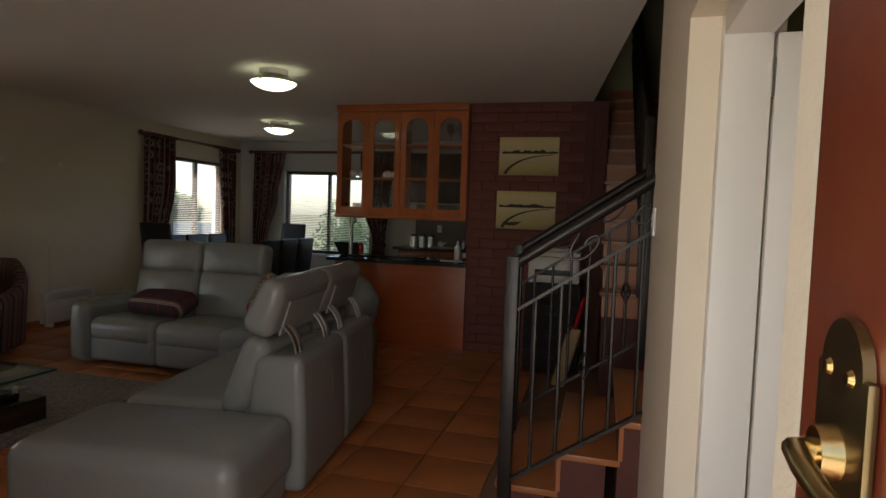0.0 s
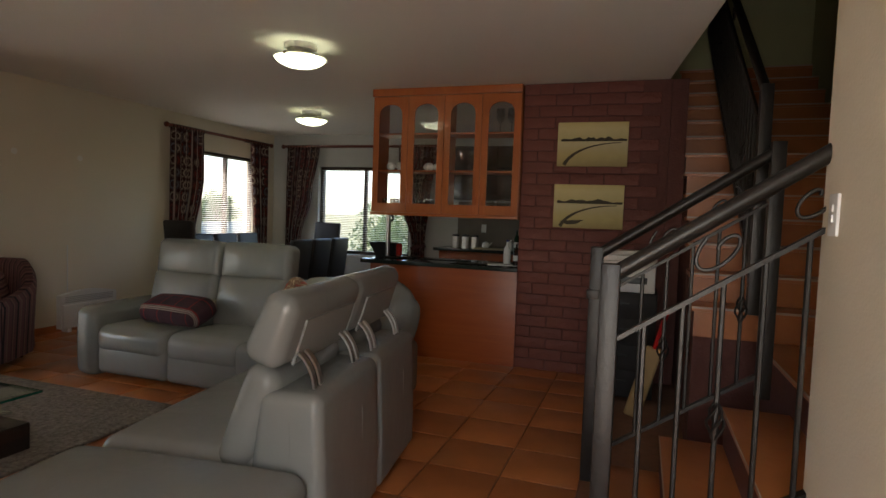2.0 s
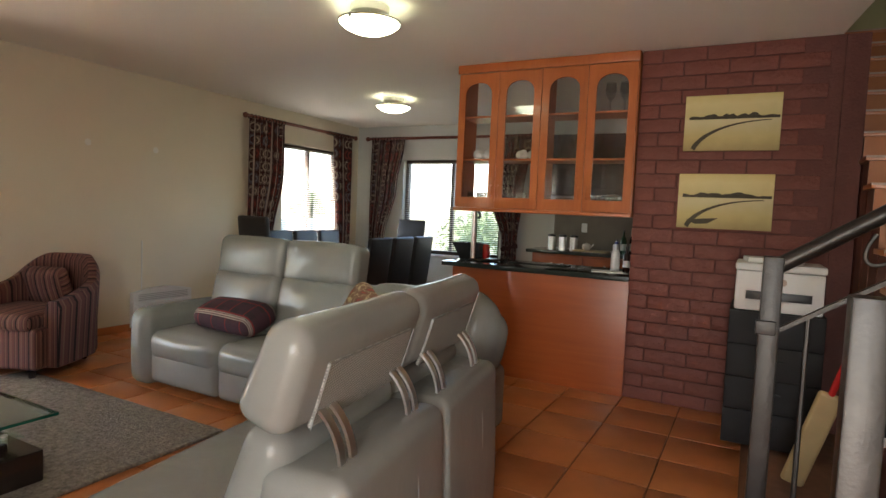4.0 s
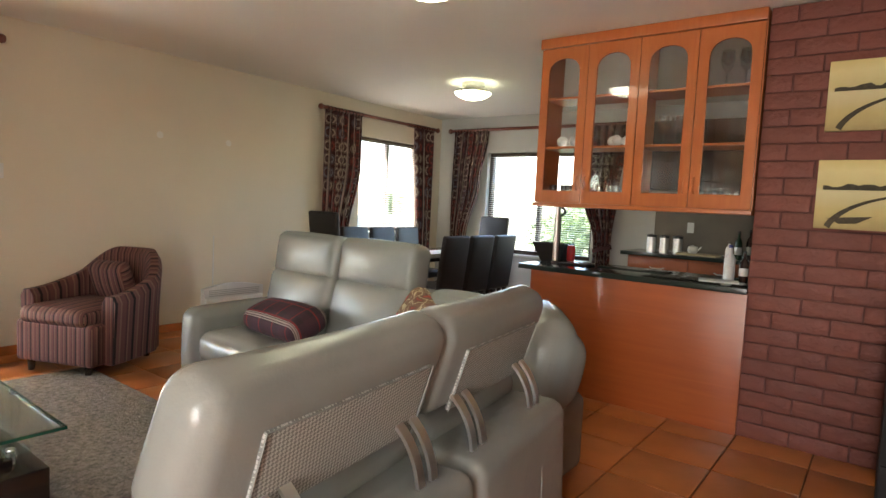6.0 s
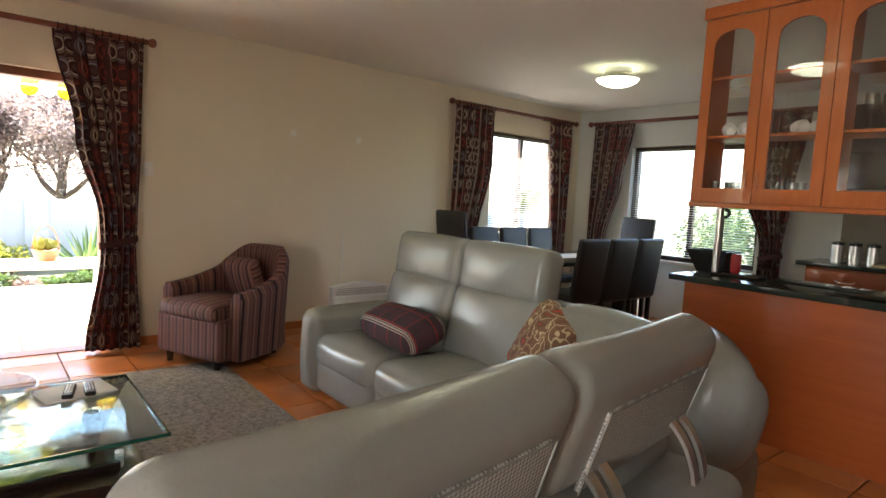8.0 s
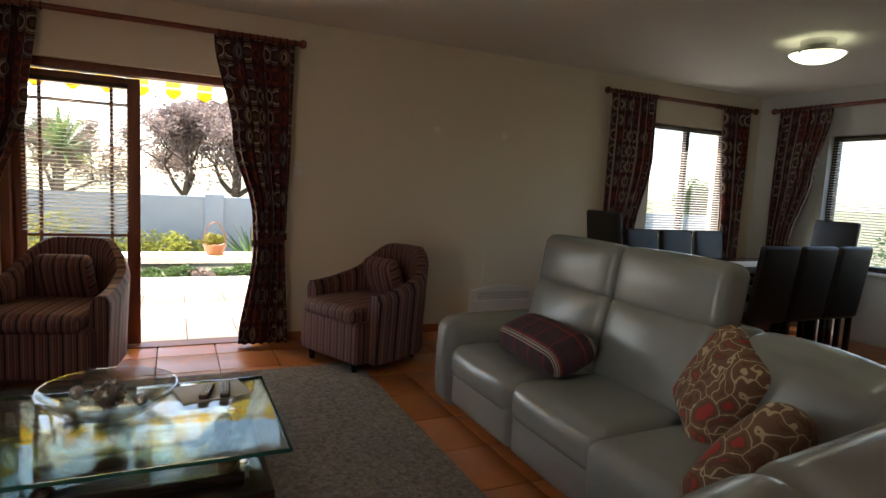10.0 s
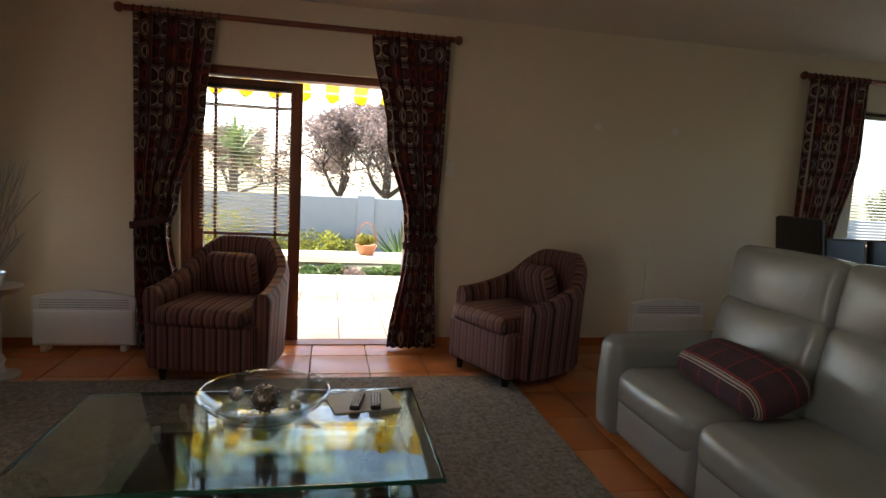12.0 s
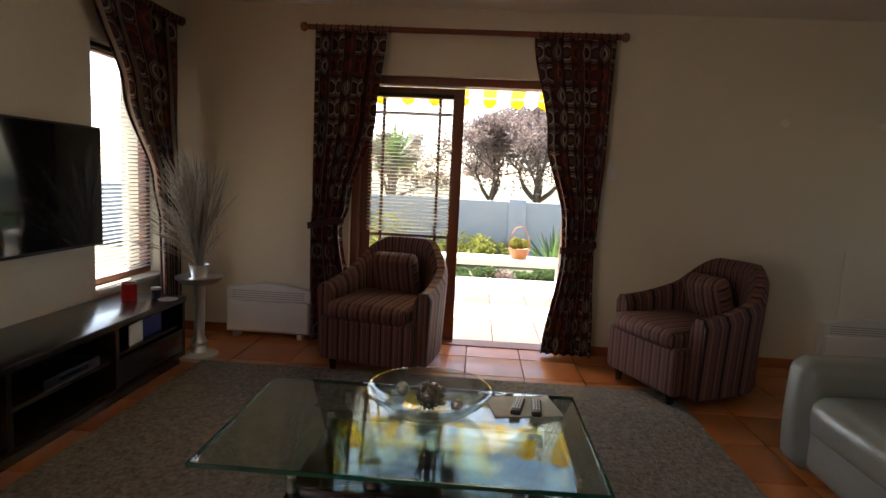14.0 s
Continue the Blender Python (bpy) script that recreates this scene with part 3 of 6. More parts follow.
def switch(at, rz, label):
    root = thing("light_switch", at, rz, label, "switch")
    part("cover", bx(-0.036, -0.009, -0.058, 0.036, 0, 0.058, 0.003), M_PLASTIC, root)
    for z in (-0.02, 0.008):
        part("rocker", bx(-0.009, -0.013, z, 0.009, -0.008, z + 0.02, 0.001), M_PLASTIC, root)
    return root


switch((WX, 3.815, 1.44), 90, "white double light switch on cream wall")
switch((EX, 2.88, 1.42), -90, "white rocker light switch on cream wall")
switch((-1.62, NY - 0.012, 1.22), 0, "white wall socket above the kitchen counter")


# ---------- curtains ----------
def curtain_sheet(prof, z0, z1, folds, amp, flip=1, seed=0, ncol=72, nrow=44):
    """A hung cloth: prof(s) gives its two side edges at height fraction s (0 hem, 1 head)."""
    bm = bmesh.new()
    uvl = bm.loops.layers.uv.new("UVMap")
    rng = random.Random(seed)
    ph = [rng.uniform(0, 6.28) for _ in range(4)]
    rows, front = [], []
    for side in (0, 1):
        grid = []
        for j in range(nrow + 1):
            s = j / nrow
            a, b = prof(s)
            row = []
            for i in range(ncol + 1):
                u = i / ncol
                w = math.sin(2 * math.pi * folds * u + ph[0] + 0.5 * math.sin(3 * s + ph[1])) + 0.35 * math.sin(2 * math.pi * folds * 2.3 * u + ph[2] + 2 * s)
                lean = 0.35 * (b - a) / folds * math.sin(4 * math.pi * folds * u + ph[3]) * 0.4
                row.append(bm.verts.new((a + (b - a) * u + lean, flip * (amp * w + side * 0.006), z0 + (z1 - z0) * s)))
            grid.append(row)
        for j in range(nrow):
            for i in range(ncol):
                q = [grid[j][i], grid[j][i + 1], grid[j + 1][i + 1], grid[j + 1][i]]
                uv = [(i, j), (i + 1, j), (i + 1, j + 1), (i, j + 1)]
                if side:
                    q, uv = q[::-1], uv[::-1]
                f = bm.faces.new(q)
                f.material_index = side
                for lp, (ui, vi) in zip(f.loops, uv):
                    lp[uvl].uv = (ui / ncol * 1.15, vi / nrow * (z1 - z0))
    return bm


def lerp_prof(*keys):
    """Piecewise edges from (fraction, a, b) keys, smoothed."""
    def f(s):
        for (s0, a0, b0), (s1, a1, b1) in zip(keys, keys[1:]):
            if s <= s1:
                k = (s - s0) / (s1 - s0)
                k = k * k * (3 - 2 * k)
                return a0 + (a1 - a0) * k, b0 + (b1 - b0) * k
        return keys[-1][1:]
    return f


def curtain(at, rz, prof, z0, z1, seed, label, folds=6, amp=0.028, tie=None):
    root = thing("curtain", at, rz, label, "curtain", "curtains with ring pattern")
    part("cloth", curtain_sheet(prof, z0, z1, folds, amp, 1, seed), [M_CURT, M_LINING], root)
    if tie:
        a, b = prof((tie - z0) / (z1 - z0))
        pts = [((a + b) / 2 + (b - a) * 0.53 * math.cos(t), 0.055 * math.sin(t), tie + 0.03 * math.cos(t)) for t in [k * math.pi / 12 for k in range(25)]]
        part("tieback", tube(pts, 0.01, flat=(0.012, 0.05)), M_CURT, root)
    return root


def rod(at, rz, length, label):
    root = thing("curtain_rod", at, rz, label, "curtain rod")
    part("pole", tube([(0, 0, 0), (length, 0, 0)], 0.021, 12), M_DOORWOOD, root)
    for x, s in ((0, -1), (length, 1)):
        part("finial", lathe([(0, 0), (0.02, 0.0), (0.024, 0.008), (0.016, 0.016), (0.03, 0.03), (0.036, 0.05), (0.026, 0.07), (0, 0.078)], 16, None, pose(x, 0, 0, 0, 90 * s, 0)), M_DOORWOOD, root)
    for x in (0.1, length - 0.1):
        part("bracket", bx(x - 0.01, -0.01, -0.02, x + 0.01, 0.105, 0.02, 0.003), M_DARK, root)
    n = int(length / 0.055)
    src = None
    for k in range(n):
        x = 0.05 + k * 0.055
        if 0.62 < x < length - 0.62:
            continue
        m = pose(x, 0, -0.002, 0, 90, 0)
        if src is None:
            src = part("ring", lathe([(0.023, -0.003), (0.030, -0.003), (0.030, 0.003), (0.023, 0.003), (0.023, -0.003)], 14), M_DARK, root)
            src.matrix_basis = m
        else:
            again("ring", src, root, m)
    return root


# local axes: x along the wall, y into the wall
RZ, RX = 2.405, WX + 0.105
rod((RX, 1.50, RZ), 90, 2.27, "dark wooden curtain rod above patio door")
rod((RX, 6.9, RZ), 90, 2.08, "dark wooden curtain rod above window")
rod((-4.95, NY - 0.105, RZ), 0, 2.7, "dark wooden curtain rod above dining window")
rod((-3.9, SY + 0.105, RZ), 180, 1.16, "dark wooden curtain rod beside television")
TOPZ = RZ - 0.02
L = "brown curtain with cream ring pattern, tied back"
curtain((RX, 1.5, 0), 90, lerp_prof((0, 0.03, 0.42), (0.38, 0.02, 0.27), (0.45, 0.03, 0.32), (0.75, 0.03, 0.50), (1, 0.03, 0.56)), 0.02, TOPZ, 1, L, tie=0.95)
curtain((RX, 1.5, 0), 90, lerp_prof((0, 1.86, 2.24), (0.34, 1.97, 2.21), (0.42, 1.96, 2.22), (0.7, 1.80, 2.24), (1, 1.66, 2.25)), 0.02, TOPZ, 2, L, tie=0.86)
curtain((RX, 6.9, 0), 90, lerp_prof((0, 0.05, 0.42), (0.4, 0.04, 0.44), (0.75, 0.04, 0.62), (1, 0.04, 0.62)), 0.02, TOPZ, 3, "brown curtain with cream ring pattern beside window")
curtain((RX, 6.9, 0), 90, lerp_prof((0, 1.72, 2.04), (0.4, 1.72, 2.04), (1, 1.62, 2.04)), 0.02, TOPZ, 4, "brown curtain with cream ring pattern beside window", folds=4)
curtain((-4.95, NY - 0.105, 0), 0, lerp_prof((0, 0.05, 0.36), (0.38, 0.04, 0.30), (0.7, 0.04, 0.50), (1, 0.05, 0.62)), 0.02, TOPZ, 5, L, tie=0.85)
curtain((-4.95, NY - 0.105, 0), 0, lerp_prof((0, 2.2, 2.45), (0.4, 2.24, 2.45), (0.65, 2.05, 2.5), (1, 1.98, 2.6)), 0.02, TOPZ, 6, L, tie=0.9)
curtain((-3.9, SY + 0.105, 0), 180, lerp_prof((0, 0.92, 1.16), (0.38, 0.90, 1.15), (0.5, 0.82, 1.15), (0.75, 0.5, 1.16), (1, 0.2, 1.16)), 0.02, TOPZ, 7, L, folds=5)


# ---------- ceiling lamps ----------
def ceiling_lamp(at):
    root = thing("ceiling_lamp", at, 0, "lit round frosted glass ceiling lamp", "lamp", "ceiling lamps")
    root.location.z = H
    part("base", lathe([(0, 0), (0.12, 0), (0.12, -0.045), (0.05, -0.06), (0.05, -0.1), (0, -0.1)], 24), M_CHROME, root)
    part("shade", lathe([(0, -0.168), (0.06, -0.164), (0.11, -0.152), (0.155, -0.132), (0.185, -0.108), (0.19, -0.1), (0.185, -0.098), (0.12, -0.104), (0, -0.104)], 36), M_LAMP, root)
    # opaque disc added over the shade to keep its glow off the ceiling
    part("tray", lathe([(0, -0.096), (0.165, -0.096), (0.165, -0.092), (0, -0.092)], 28), M_WHITE, root, "added white disc blocking the glass's upward glow")
    part("rim", lathe([(0.186, -0.102), (0.196, -0.106), (0.197, -0.097), (0.187, -0.094), (0.186, -0.102)], 36), M_BRASSD, root, "dark metal rim")
    for k in range(3):
        a = k * 2.094 + 0.5
        part("clip", bx(-0.012, -0.006, -0.118, 0.012, 0.008, -0.09, 0.002, pose(0.188 * math.cos(a), 0.188 * math.sin(a), 0, 0, 0, math.degrees(a) - 90)), M_CHROME, root)
    return root


ceiling_lamp((-1.89, 4.80, H))
ceiling_lamp((-3.36, 7.33, H))

# ---------- sectional sofa ----------
sofa = thing("sectional_sofa", (0, 0, 0), 0, "grey leather corner sofa with reclining seats and raised headrests", "sofa")


def pad(name, x0, x1, y0, y1, z0, z1, r=0.06, puff=(0, 0, 0.02), rot=(0, 0, 0), parent=None, label="", warp=None, m=M_LEATHER):
    c = ((x0 + x1) / 2, (y0 + y1) / 2, (z0 + z1) / 2)
    ob = part(name, rbox(x1 - x0, y1 - y0, z1 - z0, r, puff, warp=warp, mid=8), m, parent or sofa, label)
    ob.matrix_basis = pose(*c, *rot)
    return ob


# two reclining seats that face south
pad("base", -3.47, -2.06, 4.55, 5.28, 0.03, 0.24, 0.03, (0, 0, 0))
pad("arm", -3.65, -3.44, 4.40, 5.22, 0.02, 0.56, 0.07, (0.01, 0.02, 0.02), warp=lambda q: Vector((q.x, q.y, q.z * (1 + 0.10 * max(0, q.y)))))
for k, (a, b) in enumerate(((-3.44, -2.76), (-2.76, -2.08))):
    pad("footrest", a + 0.004, b - 0.004, 4.42, 4.56, 0.05, 0.31, 0.045, (0, 0.022, 0))
    pad("seat_cushion", a + 0.003, b - 0.003, 4.40, 5.02, 0.22, 0.43, 0.075, (0, 0.02, 0.03))
    pad("back_cushion", a + 0.003, b - 0.003, 4.92, 5.16, 0.36, 0.83, 0.07, (0, 0.035, 0.0), (-12, 0, 0))
    pad("headrest", a + 0.004, b - 0.004, 5.00, 5.19, 0.77, 1.09, 0.06, (0, 0.025, 0.01), (-8, 0, 0))
pad("back_panel", -3.44, -2.08, 5.14, 5.30, 0.05, 0.80, 0.04, (0, 0, 0), (-6, 0, 0))
# corner seat and its rounded back
pad("corner_seat", -2.06, -0.98, 4.30, 5.1, 0.05, 0.45, 0.06, (0, 0.0, 0.03))
pad("corner_back", -1.98, -1.15, 5.02, 5.24, 0.05, 0.72, 0.08, (0.0, 0.02, 0.02))
pad("corner_cushion", -1.44, -0.78, 4.62, 4.90, 0.46, 0.88, 0.13, (0.0, 0.06, 0.04), (-12, 0, -52))
pad("corner_cushion", -1.95, -1.25, 4.80, 5.05, 0.42, 0.85, 0.11, (0.0, 0.05, 0.03), (-8, 0, -12))
# long seat that faces west, with a chaise at its end; it stands a little askew
TURN = Matrix.Translation((-0.66, 4.2, 0)) @ pose(0, 0, 0, 0, 0, 7.3) @ Matrix.Translation((0.66, -4.2, 0))


def turned(ob):
    ob.matrix_basis = TURN @ ob.matrix_basis
    return ob


turned(pad("seat_cushion", -1.66, -0.84, 2.87, 4.20, 0.16, 0.44, 0.07, (0.01, 0, 0.025)))
turned(pad("chaise_seat", -1.72, -0.71, 2.24, 2.86, 0.14, 0.43, 0.07, (0.0, 0.01, 0.03)))
turned(pad("chaise_base", -1.68, -0.74, 2.28, 2.84, 0.03, 0.15, 0.03, (0, 0, 0)))
turned(pad("base", -1.62, -0.86, 2.84, 4.20, 0.03, 0.17, 0.03, (0, 0, 0)))


def back_lean(q):
    return Vector((q.x - 0.12 * (0.34 - q.z) * (1 if q.x < 0 else 0.0) - (0.05 * max(0, q.z + 0.1) if q.x > 0 else 0), q.y, q.z))


def soft_head(q):
    """Narrower towards the top, with a slight sag between its ends."""
    return Vector((q.x * (1.0 - 0.9 * q.z), q.y, q.z - 0.012 * math.cos(q.y * 4.6) * (1 if q.z > 0 else 0)))


for a, b, pair in ((2.85, 3.53, (2.95, 3.36)), (3.54, 4.2, (3.62, 4.02))):
    turned(pad("back_shell", -0.93, -0.66, a, b, 0.03, 0.70, 0.045, (0.0, 0.0, 0.01), warp=back_lean))
    turned(pad("back_cushion", -1.06, -0.92, a + 0.005, b - 0.005, 0.36, 0.80, 0.06, (0.03, 0, 0), (0, 20, 0)))
    h = turned(pad("headrest", -0.94, -0.79, a - 0.05, b - 0.02, 0.80, 1.085, 0.055, (0.004, 0.006, 0.01), (0, 21, 0), warp=soft_head))
    f = part("back_fabric", rbox(0.012, b - a - 0.17, 0.185, 0.005, mid=6), M_MESHFAB, h, "woven grey fabric panel")
    f.matrix_basis = pose(0.0785, 0.02, -0.035, 0, -4, 0)
    hem = [(0.0865, -(b - a) / 2 + 0.105 + (b - a - 0.17) * u, -0.128 + 0.185 * v) for u, v in ((0, 0), (0, 1), (1, 1), (1, 0))]
    part("fabric_hem", tube([(x - 0.07 * (z + 0.035), y, z) for x, y, z in hem], 0.002, 5), M_LEATHER, h)
    for y in pair:
        for dy in (0.0, 0.055):
            pts = [(-0.885 + 0.14 * math.sin(t), y + dy, 0.68 + 0.18 * math.cos(t)) for t in [k * 0.157 for k in range(11)]]
            turned(part("headrest_bar", tube(pts, 0.01, flat=(0.028, 0.009)), M_CHROME, sofa, "curved brushed steel bar"))
    # stitched seams on the end and the back of the shell
    turned(part("seam", tube([(-0.80, a + 0.004, 0.08), (-0.80, a + 0.002, 0.60), (-0.79, a + 0.03, 0.685), (-0.75, a + 0.07, 0.703)], 0.0035, 6), M_LEATHER, sofa))
    turned(part("seam", tube([(-0.662, b - 0.24, 0.1), (-0.672, b - 0.24, 0.5), (-0.69, b - 0.245, 0.66), (-0.73, b - 0.25, 0.702), (-0.80, b - 0.25, 0.706)], 0.0035, 6), M_LEATHER, sofa))

pil = part("cushion", rbox(0.62, 0.30, 0.15, 0.07, (0.0, 0.0, 0.03), mid=10, warp=lambda q: Vector((q.x * (1 - 0.25 * abs(q.y)), q.y * (1 - 0.35 * q.x * q.x), q.z + 0.02 * math.sin(9 * q.x) * q.y))), M_PLAID)
pil.matrix_basis = pose(-2.90, 4.70, 0.555, 20, 0, -3)
tagged(pil, "plaid bolster cushion with striped ends, on sofa", "cushion")
for at, rot in (((-1.92, 4.84, 0.63), (66, 14, -35)), ((-1.50, 4.48, 0.585), (56, -18, -62))):
    c = part("cushion", rbox(0.42, 0.42, 0.13, 0.06, (0, 0, 0.035), mid=8), M_FLORAL)
    c.matrix_basis = pose(*at, *rot)
    tagged(c, "red and gold floral scatter cushion on sofa", "cushion", "floral cushions")


# ---------- tub chairs ----------
def tub_chair():
    root = thing("tub_chair", (0, 0, 0), 0, "striped fabric tub armchair with dark wooden feet", "armchair", "striped tub chairs")
    # barrel back and arms, open towards +x
    bm = bmesh.new()
    uvl = bm.loops.layers.uv.new("UVMap")
    n, R, T = 40, 0.395, 0.115
    loop = []
    for i in range(n + 1):
        u = i / n
        ang = math.pi * (0.5 + u)
        stretch = 0.30
        k = abs(2 * u - 1)
        x, y = R * math.cos(ang), R * 1.0 * math.sin(ang)
        if k > 0.72:
            x += (k - 0.72) / 0.28 * stretch
        e = max(0, (k - 0.25) / 0.75)
        top = 0.87 - 0.29 * e * e * (3 - 2 * e)
        nx, ny = math.cos(ang), math.sin(ang)
        ring = []
        for s in range(14):
            t = s / 13
            if t < 0.38:
                off, z = 0.0, 0.08 + (top - 0.14) * (t / 0.38)
            elif t < 0.62:
                a = (t - 0.38) / 0.24 * math.pi
                off, z = -T / 2 * (1 - math.cos(a)), top - 0.06 + 0.06 * math.sin(a)
            else:
                off, z = -T, 0.08 + (top - 0.14) * (1 - (t - 0.62) / 0.38)
            flare = 0.05 * max(0, z - 0.1)
            ring.append(bm.verts.new((x + nx * (off + flare), y + ny * (off + flare), z)))
        loop.append((ring, u))
    for (a, u0), (b, u1) in zip(loop, loop[1:]):
        for s in range(13):
            f = bm.faces.new((a[s], b[s], b[s + 1], a[s + 1]))
            for lp, uu in zip(f.loops, (u0, u1, u1, u0)):
                lp[uvl].uv = (uu * 1.5, 0)
    for ring, u in (loop[0], loop[-1]):
        f = bm.faces.new(ring if u > 0.5 else ring[::-1])
        for lp in f.loops:
            lp[uvl].uv = (0.3 + lp.vert.co.y, 0)
    bmesh.ops.recalc_face_normals(bm, faces=bm.faces)
    part("backrest", bm, M_STRIPE, root)

    def striped(bm):
        uvl2 = bm.loops.layers.uv.new("UVMap")
        for f in bm.faces:
            for lp in f.loops:
                n = f.normal
                lp[uvl2].uv = ((lp.vert.co.x if abs(n.y) > 0.75 else lp.vert.co.y) + 0.5, 0)
        return bm

    b2 = rbox(0.68, 0.66, 0.30, 0.03, (0, 0, 0), mid=6)
    b2.normal_update()
    o = part("seat_base", striped(b2), M_STRIPE, root)
    o.location = (0.08, 0, 0.23)
    b2 = rbox(0.62, 0.57, 0.12, 0.045, (0.01, 0, 0.02), mid=6)
    b2.normal_update()
    o = part("seat_cushion", striped(b2), M_STRIPE, root)
    o.location = (0.13, 0, 0.42)
    b2 = rbox(0.36, 0.34, 0.12, 0.05, (0, 0, 0.03), mid=6)
    b2.normal_update()
    o = part("scatter_cushion", striped(b2), M_STRIPE, root)
    o.matrix_basis = pose(-0.13, 0.0, 0.60, 0, -68, 0) 
    for x, y in ((0.36, 0.25), (0.36, -0.25), (-0.26, 0.2), (-0.26, -0.2)):
        part("leg", lathe([(0, 0), (0.02, 0), (0.03, 0.09), (0, 0.09)], 10, None, pose(x, y, 0)), M_DARK, root)
    return root


ch = tub_chair()
ch.matrix_basis = pose(-4.80, 2.22, 0.006, 0, 0, -14)
ch2 = copy_thing(ch, pose(-4.62, 4.29, 0.006, 0, 0, -66))

# ---------- coffee table ----------
ct = thing("coffee_table", (-2.965, 2.60, 0.023), 0, "low coffee table with clear glass top on dark base", "table")
TX, TY, TZ = 0.435, 0.715, 0.33
part("glass_top", bx(-TX, -TY, TZ - 0.03, TX, TY, TZ - 0.016, 0.003), M_TGLASS, ct, "thick clear glass top")
for a in ((-TX, -TY, TX, -TY + 0.002), (-TX, TY - 0.002, TX, TY), (-TX, -TY + 0.002, -TX + 0.002, TY - 0.002), (TX - 0.002, -TY + 0.002, TX, TY - 0.002)):
    part("glass_edge", bx(a[0] - 0.003, a[1] - 0.003, TZ - 0.03, a[2] + 0.003, a[3] + 0.003, TZ - 0.016), M_TEDGE, ct, "green polished glass edge")
part("lower_glass", bx(-0.34, -0.46, 0.198, 0.34, 0.62, 0.21, 0.003), M_TGLASS, ct)
part("base", bx(-0.38, -0.42, 0.0, 0.42, 0.66, 0.15, 0.008), M_DARK, ct, "dark stained wooden base")
part("base", bx(-0.30, -0.36, 0.15, 0.32, 0.56, 0.185, 0.006), M_DARK, ct)
for x, y in ((0.28, -0.40), (-0.28, -0.40), (0.28, 0.56), (-0.28, 0.56)):
    part("spacer", lathe([(0, 0.15), (0.016, 0.15), (0.016, 0.198), (0, 0.198)], 14, None, pose(x, y, 0)), M_CHROME, ct)
    part("stud", lathe([(0, 0.21), (0.018, 0.21), (0.016, 0.216), (0, 0.217)], 14, None, pose(x, y, 0)), M_CHROME, ct)
for x, y in ((0.30, -0.1), (-0.30, -0.1), (0.0, 0.5)):
    part("column", lathe([(0, 0.15), (0.03, 0.15), (0.03, 0.20), (0.038, 0.215), (0.026, 0.235), (0.038, 0.26), (0.03, 0.3), (0, 0.3)], 16, None, pose(x, y, 0)), M_DARK, ct)
TOP = TZ - 0.016 + 0.023
bowl = part("fruit_bowl", lathe([(0, 0.004), (0.05, 0.004), (0.10, 0.014), (0.17, 0.04), (0.23, 0.085), (0.255, 0.115), (0.262, 0.116), (0.266, 0.11), (0.245, 0.08), (0.18, 0.028), (0.11, 0.002), (0.05, 0.0), (0, 0.0)], 44), M_BOWL)
bowl.location = (-3.10, 2.66, TOP)
tagged(bowl, "wide clear glass bowl on glass table", "bowl")


def studded_ball(at, r, label, m):
    bm = bmesh.new()
    bmesh.ops.create_icosphere(bm, subdivisions=2, radius=r)
    for v in list(bm.verts):
        d = v.co.normalized()
        bmesh.ops.create_icosphere(bm, subdivisions=1, radius=r * 0.16, matrix=Matrix.Translation(d * r))
    ob = part("decorative_ball", bm, m)
    ob.location = at
    return tagged(ob, label, "ornament", "balls in the bowl")


M_PEWTER = mat("pewter", (0.34, 0.31, 0.28), 0.4, 0.8, var=0.2, scale=40)
studded_ball((-3.12, 2.66, TOP + 0.072), 0.058, "studded dark silver decorative ball in bowl", M_PEWTER)
studded_ball((-3.2, 2.53, TOP + 0.062), 0.028, "small silver decorative ball in bowl", M_CHROME)
studded_ball((-3.05, 2.78, TOP + 0.062), 0.026, "small silver decorative ball in bowl", M_CHROME)
mag = part("magazine", bx(-0.11, -0.15, 0, 0.11, 0.15, 0.006, 0.001), M_PAPER)
mag.matrix_basis = pose(-3.24, 3.07, TOP, 0, 0, 12)
tagged(mag, "pale magazine lying on glass table", "magazine")
for dy, rz in ((-0.035, -70), (0.045, -62)):
    rm = thing("remote_control", (-3.20, 3.08 + dy, TOP + 0.006), rz + 70 - 12, "black remote control with grey buttons", "remote control", "remote controls")
    part("body", rbox(0.17, 0.046, 0.022, 0.009, (0, 0, 0.002), mid=3, m=pose(0, 0, 0.011)), M_BLACKP, rm)
    for i in range(6):
        for j in range(3):
            part("button", bx(-0.064 + i * 0.021, -0.015 + j * 0.012, 0.021, -0.054 + i * 0.021, -0.008 + j * 0.012, 0.0255), M_PAPER, rm)

# ---------- bar and display cabinet ----------
CX0, CX1, CY, CZ0 = -2.0, -0.52, 6.28, 1.40
cab = thing("wall_cabinet", (CX0, CY, CZ0), 0, "cherry wood wall cabinet with four arched glass doors", "cabinet")
CW, CH, CD = CX1 - CX0, H - CZ0, 0.34
bm = bmesh.new()
box(bm, 0, 0.022, 0, 0.018, CD, CH - 0.002)
box(bm, CW - 0.018, 0.022, 0, CW, CD, CH - 0.002)
box(bm, CW / 2 - 0.009, 0.022, 0.018, CW / 2 + 0.009, CD, CH - 0.02)
box(bm, 0.018, 0.022, 0, CW - 0.018, CD, 0.018)
box(bm, 0.018, 0.022, CH - 0.02, CW - 0.018, CD, CH - 0.002)
part("body", bm, M_OAK, cab)
part("cornice", bx(-0.012, -0.012, CH - 0.075, CW, 0.0215, CH - 0.003, 0.006), M_OAK, cab)
